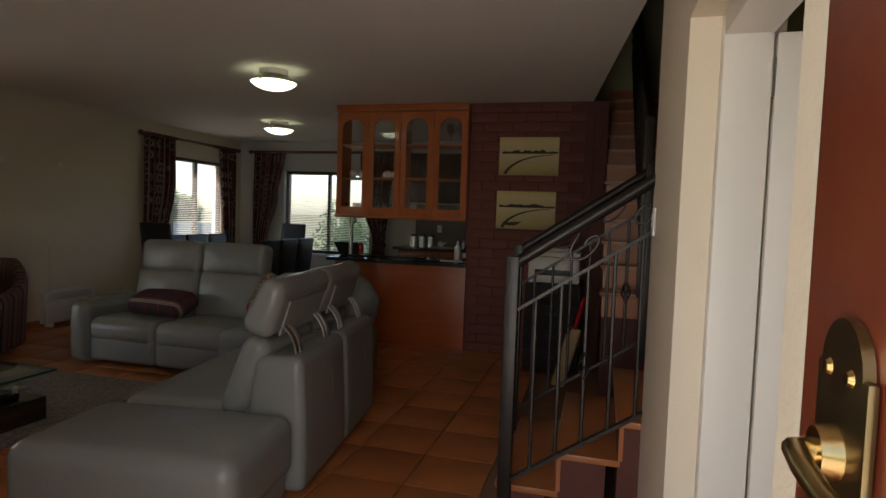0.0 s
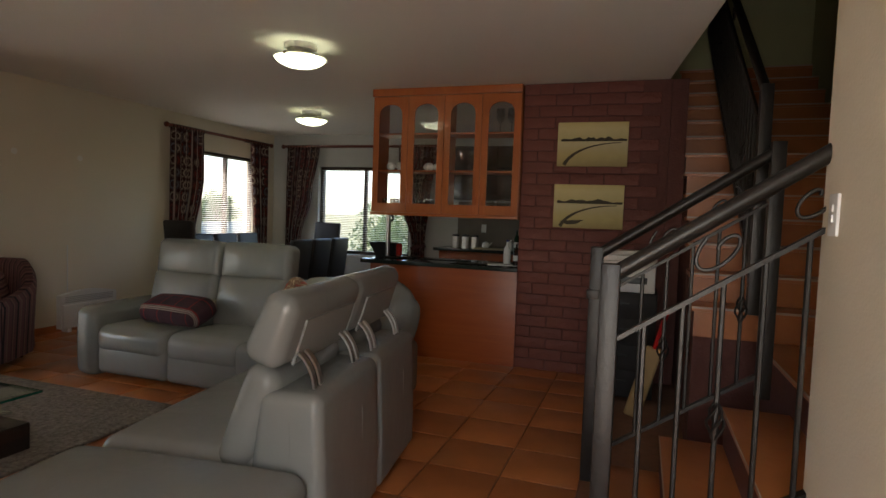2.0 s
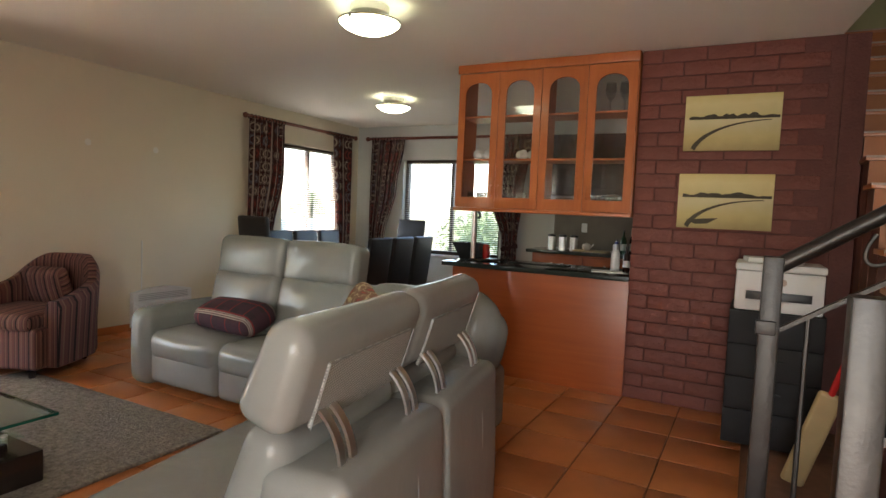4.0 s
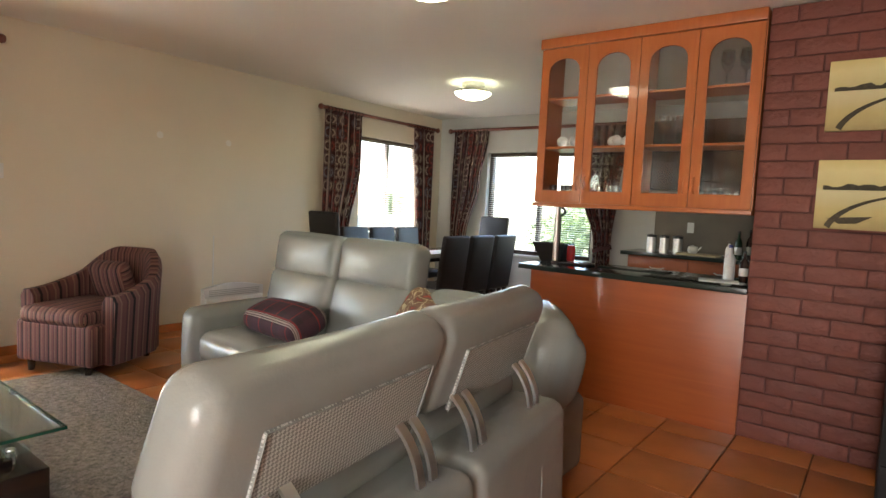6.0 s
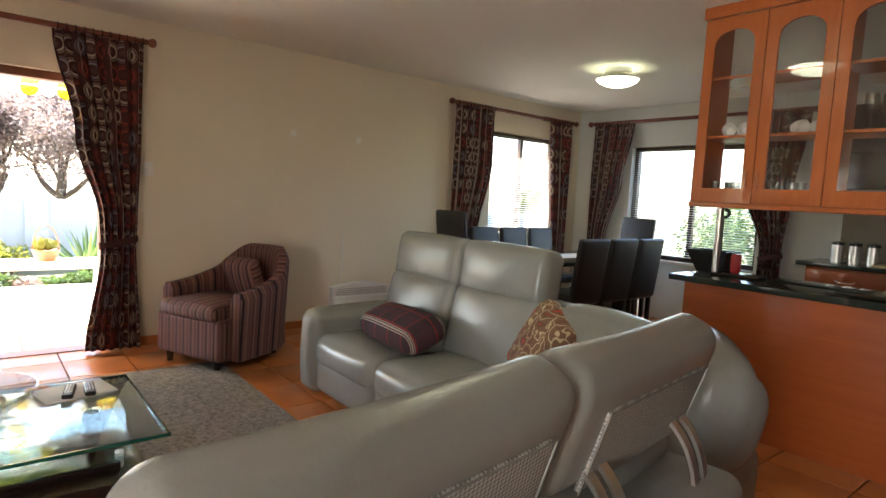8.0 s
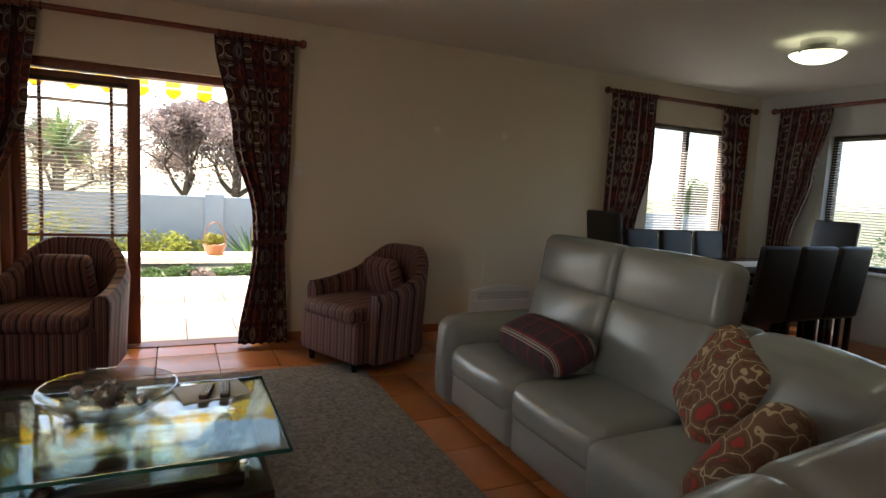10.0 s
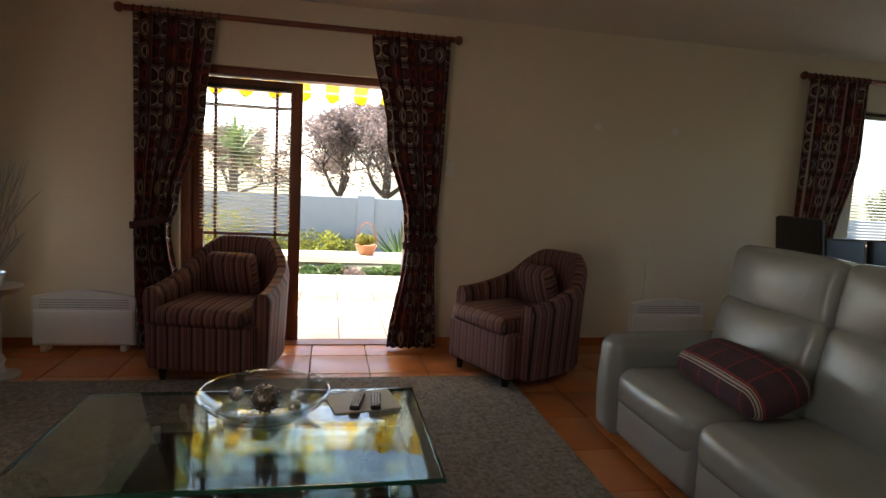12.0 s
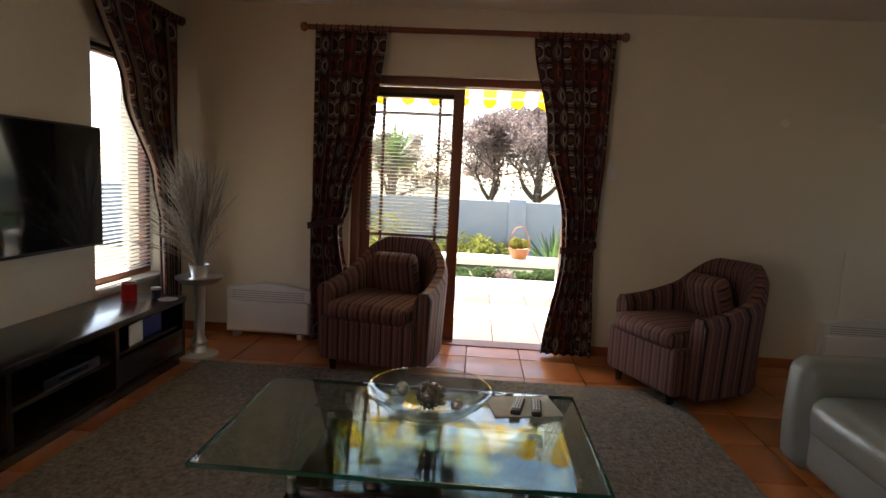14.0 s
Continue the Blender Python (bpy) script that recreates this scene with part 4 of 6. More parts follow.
part("bottom_trim", bx(-0.012, -0.008, -0.03, CW, CD, -0.001, 0.005), M_OAK, cab)
for z in (0.40, 0.76):
    for a, b in ((0.018, CW / 2 - 0.009), (CW / 2 + 0.009, CW - 0.018)):
        part("shelf", bx(a + 0.001, 0.05, z, b - 0.001, CD, z + 0.016), M_OAK, cab)
p = part("back_glass", bx(0.018, CD - 0.006, 0.018, CW - 0.018, CD - 0.002, CH - 0.02), M_GLASS, cab)


def arched_door(w, h):
    """Door frame with an arched light: returns its mesh."""
    bm = bmesh.new()
    st, bt, tp = 0.062, 0.085, 0.075
    n = 12
    inner, outer = [], []
    wi = w - 2 * st
    spring = h - tp - 0.11
    pin = [(st, bt), (st, bt + (spring - bt) / 2), (st, spring)]
    for k in range(1, n):
        a = math.pi * (1 - k / n)
        pin.append((w / 2 + wi / 2 * math.cos(a), spring + 0.11 * math.sin(a) ** 0.8))
    pin += [(w - st, spring), (w - st, bt + (spring - bt) / 2), (w - st, bt)]
    pout = [(0, 0), (0, bt + (spring - bt) / 2), (0, h)]
    for k in range(1, n):
        pout.append((w * k / n, h))
    pout += [(w, h), (w, bt + (spring - bt) / 2), (w, 0)]
    for y, loops in ((0, inner), (0.02, outer)):
        loops.append([bm.verts.new((x, y, z)) for x, z in pin])
        loops.append([bm.verts.new((x, y, z)) for x, z in pout])
    fi, fo, bi, bo = inner[0], inner[1], outer[0], outer[1]
    c = len(pin)
    for k in range(c):
        j = (k + 1) % c
        bm.faces.new((fi[k], fi[j], fo[j], fo[k]))
        bm.faces.new((bi[j], bi[k], bo[k], bo[j]))
        bm.faces.new((fi[j], fi[k], bi[k], bi[j]))
        bm.faces.new((fo[k], fo[j], bo[j], bo[k]))
    bmesh.ops.recalc_face_normals(bm, faces=bm.faces)
    return bm


dw = (CW - 0.004) / 4
for k in range(4):
    d = part("door", arched_door(dw - 0.005, CH - 0.085), M_OAK, cab, smooth=False)
    d.location = (0.002 + k * dw, 0, 0.004)
    g = part("pane", bx(0.05, 0.009, 0.06, dw - 0.055, 0.012, CH - 0.13), M_GLASS, d)
    g.visible_shadow = False
    hx = dw - 0.035 if k % 2 == 0 else 0.028
    part("handle", tube([(hx, -0.001, 0.09), (hx, -0.02, 0.105), (hx, -0.024, 0.14), (hx, -0.02, 0.175), (hx, -0.001, 0.19)], 0.006, 8), M_OAK, d)


def tumbler(at, r=0.032, h=0.11):
    ob = part("drinking_glass", lathe([(0, 0.002), (r * 0.8, 0), (r, h), (r * 0.93, h), (r * 0.74, 0.01), (0, 0.01)], 14), M_BOWL)
    ob.location = at
    return tagged(ob, "clear drinking glass on cabinet shelf", "glass", "glasses in the cabinet")


def goblet(at, s=1.0):
    ob = part("wine_glass", lathe([(0, 0), (0.034 * s, 0.002), (0.006 * s, 0.01), (0.005 * s, 0.08 * s), (0.03 * s, 0.11 * s), (0.038 * s, 0.15 * s), (0.032 * s, 0.20 * s), (0.029 * s, 0.20 * s), (0.034 * s, 0.15 * s), (0.0, 0.115 * s)], 14), M_BOWL)
    ob.location = at
    return tagged(ob, "clear stemmed wine glass on cabinet shelf", "wine glass", "wine glasses in the cabinet")


def cup(at, rz):
    root = thing("cup", at, 0, "white ceramic cup lying on its side", "cup", "cups in the cabinet")
    root.matrix_basis = pose(at[0], at[1], at[2] + 0.04, 90, 0, rz)
    part("body", lathe([(0, 0), (0.028, 0), (0.04, 0.03), (0.042, 0.075), (0.039, 0.075), (0.036, 0.03), (0.02, 0.006), (0, 0.006)], 18), M_CERAMIC, root)
    part("handle", tube([(0.038, 0, 0.06), (0.06, 0, 0.055), (0.064, 0, 0.035), (0.05, 0, 0.022), (0.036, 0, 0.022)], 0.005, 8), M_CERAMIC, root)


SZ = (CZ0 + 0.018, CZ0 + 0.416, CZ0 + 0.776)
for k in range(4):
    x0 = CX0 + k * dw
    if k < 2:
        for dx in (0.13, 0.23):
            cup((x0 + dx, CY + 0.17, SZ[1]), 20 + 40 * k)
    for i in range(4):
        tumbler((x0 + 0.09 + i * 0.065, CY + 0.12 + 0.05 * (i % 2), SZ[0]), 0.028, 0.12 if k != 2 else 0.05)
for x in (0.14, 0.25):
    goblet((CX0 + 2 * dw + x, CY + 0.15, SZ[1]))
    goblet((CX0 + 3 * dw + x, CY + 0.15, SZ[2]), 1.15)
goblet((CX0 + 2 * dw + 0.2, CY + 0.22, SZ[1]))

bar = thing("bar_counter", (0, 0, 0), 0, "cherry wood bar counter front", "counter")
part("front_panel", bx(-2.0, 6.30, 0.0, -0.505, 6.325, 0.885, 0.002), M_OAKX, bar)
part("end_panel", bx(-2.0, 6.325, 0.0, -1.975, 6.9, 0.885, 0.002), M_OAKX, bar)
wt = part("worktop", bx(-2.10, 6.27, 0.886, -0.505, 6.94, 0.926, 0.006), M_GRANITE)
tagged(wt, "polished dark green granite bar worktop", "worktop")
CT = 0.926
pole = part("support_pole", lathe([(0, 0), (0.022, 0), (0.022, 0.443), (0, 0.443)], 18), M_CHROME)
pole.location = (-1.93, 6.55, CT)
tagged(pole, "shiny metal pole between worktop and cabinet", "pole")

# bucket shaped planter with a looped handle
bk = thing("dustpan", (-2.02, 6.72, CT), 0, "black flared bin with tall loop handle on worktop", "dustpan")
bm = bmesh.new()
lo = [bm.verts.new(v) for v in ((-0.09, -0.07, 0), (0.09, -0.07, 0), (0.09, 0.07, 0), (-0.09, 0.07, 0))]
hi = [bm.verts.new(v) for v in ((-0.16, -0.10, 0.15), (0.13, -0.10, 0.15), (0.13, 0.10, 0.15), (-0.16, 0.10, 0.15))]
li = [bm.verts.new(v) for v in ((-0.15, -0.09, 0.15), (0.12, -0.09, 0.15), (0.12, 0.09, 0.15), (-0.15, 0.09, 0.15))]
ii = [bm.verts.new(v) for v in ((-0.085, -0.065, 0.01), (0.085, -0.065, 0.01), (0.085, 0.065, 0.01), (-0.085, 0.065, 0.01))]
for A, B in ((lo, hi), (hi, li), (li, ii)):
    for k in range(4):
        bm.faces.new((A[k], A[(k + 1) % 4], B[(k + 1) % 4], B[k]))
bm.faces.new(lo[::-1])
bm.faces.new(ii)
part("body", bm, M_BLACKP, bk, smooth=False)
part("handle", tube([(0.03, 0, 0.01), (0.03, 0, 0.38)] + [(0.03 - 0.04 * math.sin(t), 0, 0.41 - 0.03 * math.cos(t)) for t in [k * 0.4 for k in range(16)]], 0.012, 8), M_BLACKP, bk)

can = part("soda_can", lathe([(0, 0), (0.026, 0), (0.033, 0.012), (0.033, 0.105), (0.026, 0.12), (0.026, 0.124), (0, 0.12)], 20), M_RED)
can.location = (-1.83, 6.62, CT + 0.024)
tagged(can, "red drink can standing on a tray", "can")
tr = part("tray", bx(-0.15, -0.09, 0, 0.15, 0.09, 0.022, 0.006), M_DARK)
tr.matrix_basis = pose(-1.8, 6.6, CT, 0, 0, 4)
tagged(tr, "dark wooden tray on granite worktop", "tray")
gp = part("glass_plate", bx(-0.25, -0.1, 0, 0.25, 0.1, 0.008, 0.002), M_GRANITE)
gp.location = (-1.35, 6.72, CT)
tagged(gp, "grey stone serving board on worktop", "board")


def bottle(at, r, h, m, label, cap=None):
    root = thing("bottle", at, 0, label, "bottle", "bottles on the counters")
    part("body", lathe([(0, 0), (r * 0.95, 0), (r, 0.01), (r, h * 0.58), (r * 0.75, h * 0.68), (r * 0.34, h * 0.77), (r * 0.34, h * 0.93), (0, h * 0.93)], 18), m, root)
    part("cap", lathe([(0, h * 0.92), (r * 0.4, h * 0.92), (r * 0.4, h), (0, h)], 14), cap or M_BLACKP, root)
    part("label", lathe([(r + 0.0008, h * 0.15), (r + 0.0008, h * 0.42)], 18), M_PAPER, root, "pale paper label")


M_BOTG = mat("green_bottle", (0.02, 0.05, 0.025), 0.08, var=0.1)
M_BOTB = mat("brown_bottle", (0.03, 0.012, 0.008), 0.08, var=0.1)
M_BLUE = mat("blue_cap", (0.03, 0.04, 0.22), 0.4, var=0.1)
bottle((-0.70, 6.72, CT), 0.036, 0.24, M_PLASTIC, "white bottle with blue cap on worktop", M_BLUE)
bottle((-0.62, 6.78, CT), 0.03, 0.2, M_BOTB, "dark bottle on granite worktop")
pp = part("papers", bx(-0.12, -0.08, 0, 0.12, 0.08, 0.008, 0.001), M_PAPER)
pp.matrix_basis = pose(-0.72, 6.52, CT, 0, 0, 14)
tagged(pp, "loose white papers on granite worktop", "papers")

# back counter in the kitchen
kc = thing("base_cabinet", (-2.1, 8.64, 0), 0, "cherry wood kitchen base unit with drawers", "cabinet")
part("body", bx(0, 0.02, 0.1, 2.6, 0.6, 0.9), M_OAKX, kc)
for k in range(4):
    d = part("drawer", bx(0.02 + k * 0.64, 0, 0.70, 0.63 + k * 0.64, 0.019, 0.88, 0.006), M_OAKX, kc)
    part("handle", tube([(0.25 + k * 0.64, 0, 0.79), (0.28 + k * 0.64, -0.025, 0.78), (0.37 + k * 0.64, -0.025, 0.78), (0.4 + k * 0.64, 0, 0.79)], 0.006, 8), M_CHROME, d)
    part("door", bx(0.02 + k * 0.64, 0, 0.12, 0.63 + k * 0.64, 0.019, 0.68, 0.006), M_OAKX, kc)
w2 = part("worktop", bx(-2.17, 8.60, 0.901, 0.60, 9.23, 0.941, 0.005), M_GRANITE)
tagged(w2, "polished dark granite kitchen worktop", "worktop")
M_SPLASH = mat("splashback_tile", (0.16, 0.13, 0.10), 0.35, var=0.12, scale=6)
structure("trim", bx(-2.02, 9.238, 0.945, 0.60, 9.249, 1.6), M_SPLASH, "brown tiled kitchen splashback")
bx_up = thing("wall_cabinet", (-2.02, 8.88, 1.62), 0, "dark wooden kitchen wall cupboard", "cabinet")
part("body", bx(0, 0.02, 0, 2.6, 0.35, 0.75), M_DARK, bx_up)
for k in range(4):
    part("door", bx(0.01 + k * 0.65, 0, 0.005, 0.645 + k * 0.65, 0.019, 0.745, 0.005), M_DARK, bx_up)
for k in range(3):
    c = thing("canister", (-1.93 + k * 0.14, 8.88, 0.941), 0, "steel storage canister with dark lid", "canister", "kitchen canisters")
    part("body", lathe([(0, 0), (0.047, 0), (0.047, 0.16), (0, 0.16)], 20), M_CHROME, c)
    part("lid", lathe([(0, 0.16), (0.05, 0.16), (0.05, 0.185), (0.01, 0.19), (0, 0.2)], 20), M_BLACKP, c)
tb = part("chopping_board", bx(-0.2, -0.12, 0, 0.2, 0.12, 0.02, 0.005), mat("pale_wood", (0.5, 0.38, 0.22), 0.6))
tb.location = (-1.42, 8.84, 0.941)
tagged(tb, "pale wooden board on kitchen counter", "board")
pt = thing("teapot", (-1.48, 8.84, 0.961), 0, "small white ceramic teapot on wooden board", "teapot")
part("body", lathe([(0, 0), (0.04, 0), (0.055, 0.03), (0.045, 0.07), (0.015, 0.08), (0, 0.09)], 18), M_CERAMIC, pt)
part("spout", tube([(0.045, 0, 0.03), (0.075, 0, 0.06), (0.085, 0, 0.075)], 0.008, 8), M_CERAMIC, pt)
for k, (x, m, h) in enumerate(((-1.05, M_BOTG, 0.28), (-0.95, M_BOTB, 0.30), (-0.85, M_BOTG, 0.29), (-0.76, M_BOTB, 0.26), (-0.67, M_BOTG, 0.22), (-1.14, M_CHROME, 0.16))):
    bottle((x, 8.86 + 0.04 * (k % 2), 0.941), 0.036, h, m, "dark glass bottle on kitchen counter")

# ---------- brick pier, pictures ----------
PX0, PX1, PY = -0.51, 0.74, 6.32
pier = structure("wall_brick", bx(PX0, PY + 0.012, 0, PX1, 6.56, H), M_MORTAR, "red-brown painted brick wall")
structure("wall_stair_brick", bx(0.742, 6.335, 0, 0.872, 8.0, H), M_MORTAR, "red-brown painted brick wall below stairs")


def picture(at, seed, label):
    root = thing("canvas_picture", at, 0, label, "picture", "canvas landscape pictures")
    W_, H_ = 0.60, 0.385
    m = bpy.data.materials.new("canvas_paint")
    m.use_nodes = True
    n, l = m.node_tree.nodes, m.node_tree.links
    b = n["Principled BSDF"]
    b.inputs["Roughness"].default_value = 0.6
    tc = n.new("ShaderNodeTexCoord")
    sx = n.new("ShaderNodeSeparateXYZ")
    l.new(tc.outputs["Object"], sx.inputs[0])
    nz = n.new("ShaderNodeTexNoise")
    nz.inputs["Scale"].default_value, nz.inputs["Detail"].default_value = 14, 6
    l.new(tc.outputs["Object"], nz.inputs["Vector"])
    ad = n.new("ShaderNodeMath")
    ad.operation = "MULTIPLY_ADD"
    ad.inputs[1].default_value = 0.07
    l.new(nz.outputs[0], ad.inputs[0])
    l.new(sx.outputs["Z"], ad.inputs[2])
    mr = n.new("ShaderNodeMapRange")
    mr.inputs[1].default_value, mr.inputs[2].default_value = 0.0, H_ + 0.07
    l.new(ad.outputs[0], mr.inputs[0])
    rp = n.new("ShaderNodeValToRGB")
    e = rp.color_ramp.elements
    e[0].color, e[1].color = (0.30, 0.22, 0.08, 1), (0.62, 0.50, 0.20, 1)
    e[1].position = 0.95
    for p, c in ((0.28, (0.52, 0.42, 0.17)), (0.54, (0.62, 0.54, 0.30)), (0.61, (0.58, 0.48, 0.22)), (0.78, (0.68, 0.58, 0.28))):
        e.new(p).color = (*c, 1)
    l.new(mr.outputs[0], rp.inputs[0])
    l.new(rp.outputs[0], b.inputs["Base Color"])
    part("canvas", bx(0, 0, 0, W_, 0.028, H_, 0.003), m, root)
    rng = random.Random(seed)
    M_INK = mat("dark_paint", (0.06, 0.045, 0.02), 0.7, var=0.4, scale=50)
    M_SAND = mat("sand_paint", (0.46, 0.37, 0.15), 0.7, var=0.25, scale=40)
    bm = bmesh.new()
    # far shore: a thin ragged strip
    top, bot = [], []
    for k in range(25):
        x = 0.03 + (W_ - 0.04) * k / 24
        top.append(bm.verts.new((x, -0.0015, 0.232 + rng.uniform(0.004, 0.028) * (1 if 4 < k < 20 else 0.4))))
        bot.append(bm.verts.new((x, -0.0015, 0.218)))
    for k in range(24):
        bm.faces.new((bot[k], bot[k + 1], top[k + 1], top[k]))
    part("far_shore", bm, M_INK, root, "painted dark strip of shore", smooth=False)
    bm = bmesh.new()
    A, B = [], []
    for k in range(15):
        t = k / 14
        x = 0.05 + 0.13 * t + 0.36 * t * t
        z = 0.02 + 0.19 * math.sin(t * 1.5)
        A.append(bm.verts.new((x, -0.0025, z)))
        B.append(bm.verts.new((x + 0.006 + 0.022 * (1 - t), -0.0025, z - 0.006 - 0.012 * (1 - t))))
    for k in range(14):
        bm.faces.new((A[k], A[k + 1], B[k + 1], B[k]))
    part("shore_line", bm, M_INK, root, "painted dark curving shoreline", smooth=False)
    bm = bmesh.new()
    v = [bm.verts.new((x, -0.003, z)) for x, z in ((0.06, 0.06), (0.12, 0.03), (0.2, 0.035), (0.27, 0.075), (0.18, 0.07))]
    bm.faces.new(v)
    if seed == 2:
        part("boat", bm, M_INK, root, "painted dark boat shape", smooth=False)
    else:
        bm.free()


picture((-0.19, PY - 0.03, 1.86), 1, "yellow-brown canvas painting of a river shore")
picture((-0.20, PY - 0.03, 1.315), 2, "yellow-brown canvas painting of a boat on shore")

# ---------- printer on drawer unit ----------
du = thing("drawer_unit", (0.20, 5.70, 0), 0, "black drawer unit under a printer", "drawer unit")
part("body", bx(0, 0.02, 0.02, 0.5, 0.55, 0.84, 0.004), M_MATTE, du)
for k in range(4):
    d = part("drawer", bx(0.008, 0, 0.04 + k * 0.2, 0.492, 0.02, 0.235 + k * 0.2, 0.002), M_MATTE, du)
    part("handle", bx(0.2, -0.014, 0.15 + k * 0.2, 0.3, -0.001, 0.162 + k * 0.2, 0.003), M_BLACKP, d)
pr = thing("printer", (0.22, 5.72, 0.842), 0, "white office printer with paper stack on top", "printer")
part("body", bx(0, 0, 0, 0.46, 0.42, 0.24, 0.015), M_PLASTIC, pr)
part("scanner_lid", bx(-0.005, -0.005, 0.242, 0.465, 0.42, 0.285, 0.01), M_PLASTIC, pr)
part("paper_slot", bx(0.06, -0.004, 0.07, 0.40, 0.002, 0.12, 0.002), M_BLACKP, pr)
part("emblem", lathe([(0, 0), (0.02, 0), (0.02, 0.002), (0, 0.002)], 16, None, pose(0.25, 0.001, 0.18, 90, 0, 0)), M_EDGING, pr)
ps = part("papers", bx(0, 0, 0, 0.3, 0.22, 0.03, 0.003), M_PAPER)
ps.matrix_basis = pose(0.28, 5.8, 1.127, 0, 0, 8)
tagged(ps, "stack of loose papers on printer", "papers")

# ---------- staircase ----------
st = thing("staircase", (0, 0, 0), 0, "terracotta tiled staircase with brick sides", "staircase", kind="structure")
RI, GO = 0.18, 0.265
SY0, SY1 = 3.0, 3.98


def step_piece(name, x0, x1, y0, y1, z, nose):
    """Tread slab with a riser tile below its front."""
    part(name, bx(x0, y0, z - 0.03, x1, y1, z, 0.004), M_TILE, st)


for k in range(3):
    x = 0.43 + k * GO
    part("riser", bx(x + 0.012, SY0, k * RI, x + 0.03, SY1, (k + 1) * RI - 0.031), M_TILE, st)
    step_piece("tread", x, x + GO + 0.02, SY0, SY1, (k + 1) * RI, "x")
    part("tread_edge", bx(x - 0.004, SY0, (k + 1) * RI - 0.012, x - 0.0005, SY1, (k + 1) * RI + 0.001), M_EDGING, st, "pale tile edging strip")
x = 0.43 + 3 * GO
part("riser", bx(x + 0.012, SY0, 3 * RI, x + 0.03, 4.75, 4 * RI - 0.031), M_TILE, st)
step_piece("landing", x, 2.12, SY0, 4.78, 4 * RI, "x")
part("landing_edge", bx(x - 0.004, SY0, 4 * RI - 0.012, x - 0.0005, 4.75, 4 * RI + 0.001), M_EDGING, st, "pale tile edging strip")
part("core", bx(0.44, SY0 + 0.004, 0, 0.66, SY1 - 0.004, 0.148), M_MORTAR, st)
part("core", bx(0.70, SY0 + 0.004, 0, 0.92, SY1 - 0.004, 0.328), M_MORTAR, st)
part("core", bx(0.97, SY0 + 0.004, 0, 1.19, SY1 - 0.004, 0.508), M_MORTAR, st)
part("core", bx(1.235, SY0 + 0.004, 0, 2.11, 4.74, 0.688), M_MORTAR, st)
FX0 = 0.88
for k in range(13):
    y, z = 4.75 + k * GO, (5 + k) * RI
    part("riser", bx(FX0, y + 0.012, z - RI, 2.12, y + 0.03, z - 0.031), M_TILE, st)
    part("tread", bx(FX0 - 0.02, y, z - 0.03, 2.12, y + GO + 0.02, z, 0.004), M_TILE, st)
    part("tread_edge", bx(FX0 - 0.02, y - 0.004, z - 0.012, 2.12, y - 0.0005, z + 0.001), M_EDGING, st, "pale tile edging strip")
    part("core", bx(FX0 + 0.004, y + 0.034, max(0.0, z - 1.2) if k > 6 else 0.0, 2.11, y + GO + 0.01, z - 0.032), M_MORTAR, st)


def railing(name, p0, p1, base0, base1, n, label, posts=(True, True), scroll=True):
    """Wrought iron rail between two newel posts; p are post tops, base the heights of the foot rail."""
    root = thing(name, (0, 0, 0), 0, label, "railing")
    p0, p1 = Vector(p0), Vector(p1)
    d = p1 - p0
    for p, on, zb in ((p0, posts[0], base0 - 0.12), (p1, posts[1], base1 - 0.12)):
        if on:
            part("post", bx(p.x - 0.03, p.y - 0.03, max(0, zb), p.x + 0.03, p.y + 0.03, p.z + 0.02, 0.005), M_IRON, root)
    up = Vector((0, 0, 1))
    part("handrail", tube([p0 - up * 0.02, p1 - up * 0.02], 0.026, 12), M_IRON, root)
    part("middle_rail", tube([p0 - up * 0.24, p1 - up * 0.24], 0.012, flat=(0.03, 0.014)), M_IRON, root)
    f0, f1 = Vector((p0.x, p0.y, base0)), Vector((p1.x, p1.y, base1))
    part("foot_rail", tube([f0, f1], 0.012, flat=(0.034, 0.016)), M_IRON, root)
    for k in range(1, n):
        t = k / n
        a, b = p0 + d * t - up * 0.24, f0 + (f1 - f0) * t
        part("baluster", tube([b, a], 0.0085, 6), M_IRON, root)
        if k % 3 == 0:
            mid = b + (a - b) * 0.45
            bm = bmesh.new()
            for j in range(4):
                pts = []
                for i in range(9):
                    s = i / 8
                    an = s * 3.6 + j * math.pi / 2
                    r = 0.026 * math.sin(math.pi * s)
                    pts.append(mid + Vector((r * math.cos(an), r * math.sin(an), (s - 0.5) * 0.13)))
                tube(pts, 0.005, 5, bm)
            part("basket", bm, M_IRON, root)
    if scroll:
        h = Vector((d.x, d.y, 0)).normalized()
        sl = d.z / max(1e-6, Vector((d.x, d.y, 0)).length)
        length = Vector((d.x, d.y, 0)).length
        for c, sg in ((0.42, -1), (0.72, 1)):
            o = length * c
            pts = []
            for i in range(30):
                t = i / 29 * 4.6 * math.pi / 2
                r = 0.012 + 0.010 * t
                s, z = o + sg * r * math.cos(t), r * math.sin(t) * 0.85
                pts.append(p0 + h * s + up * (s * sl + z - 0.13))
            part("scroll", tube(pts, 0.006, 6), M_IRON, root)
    return root


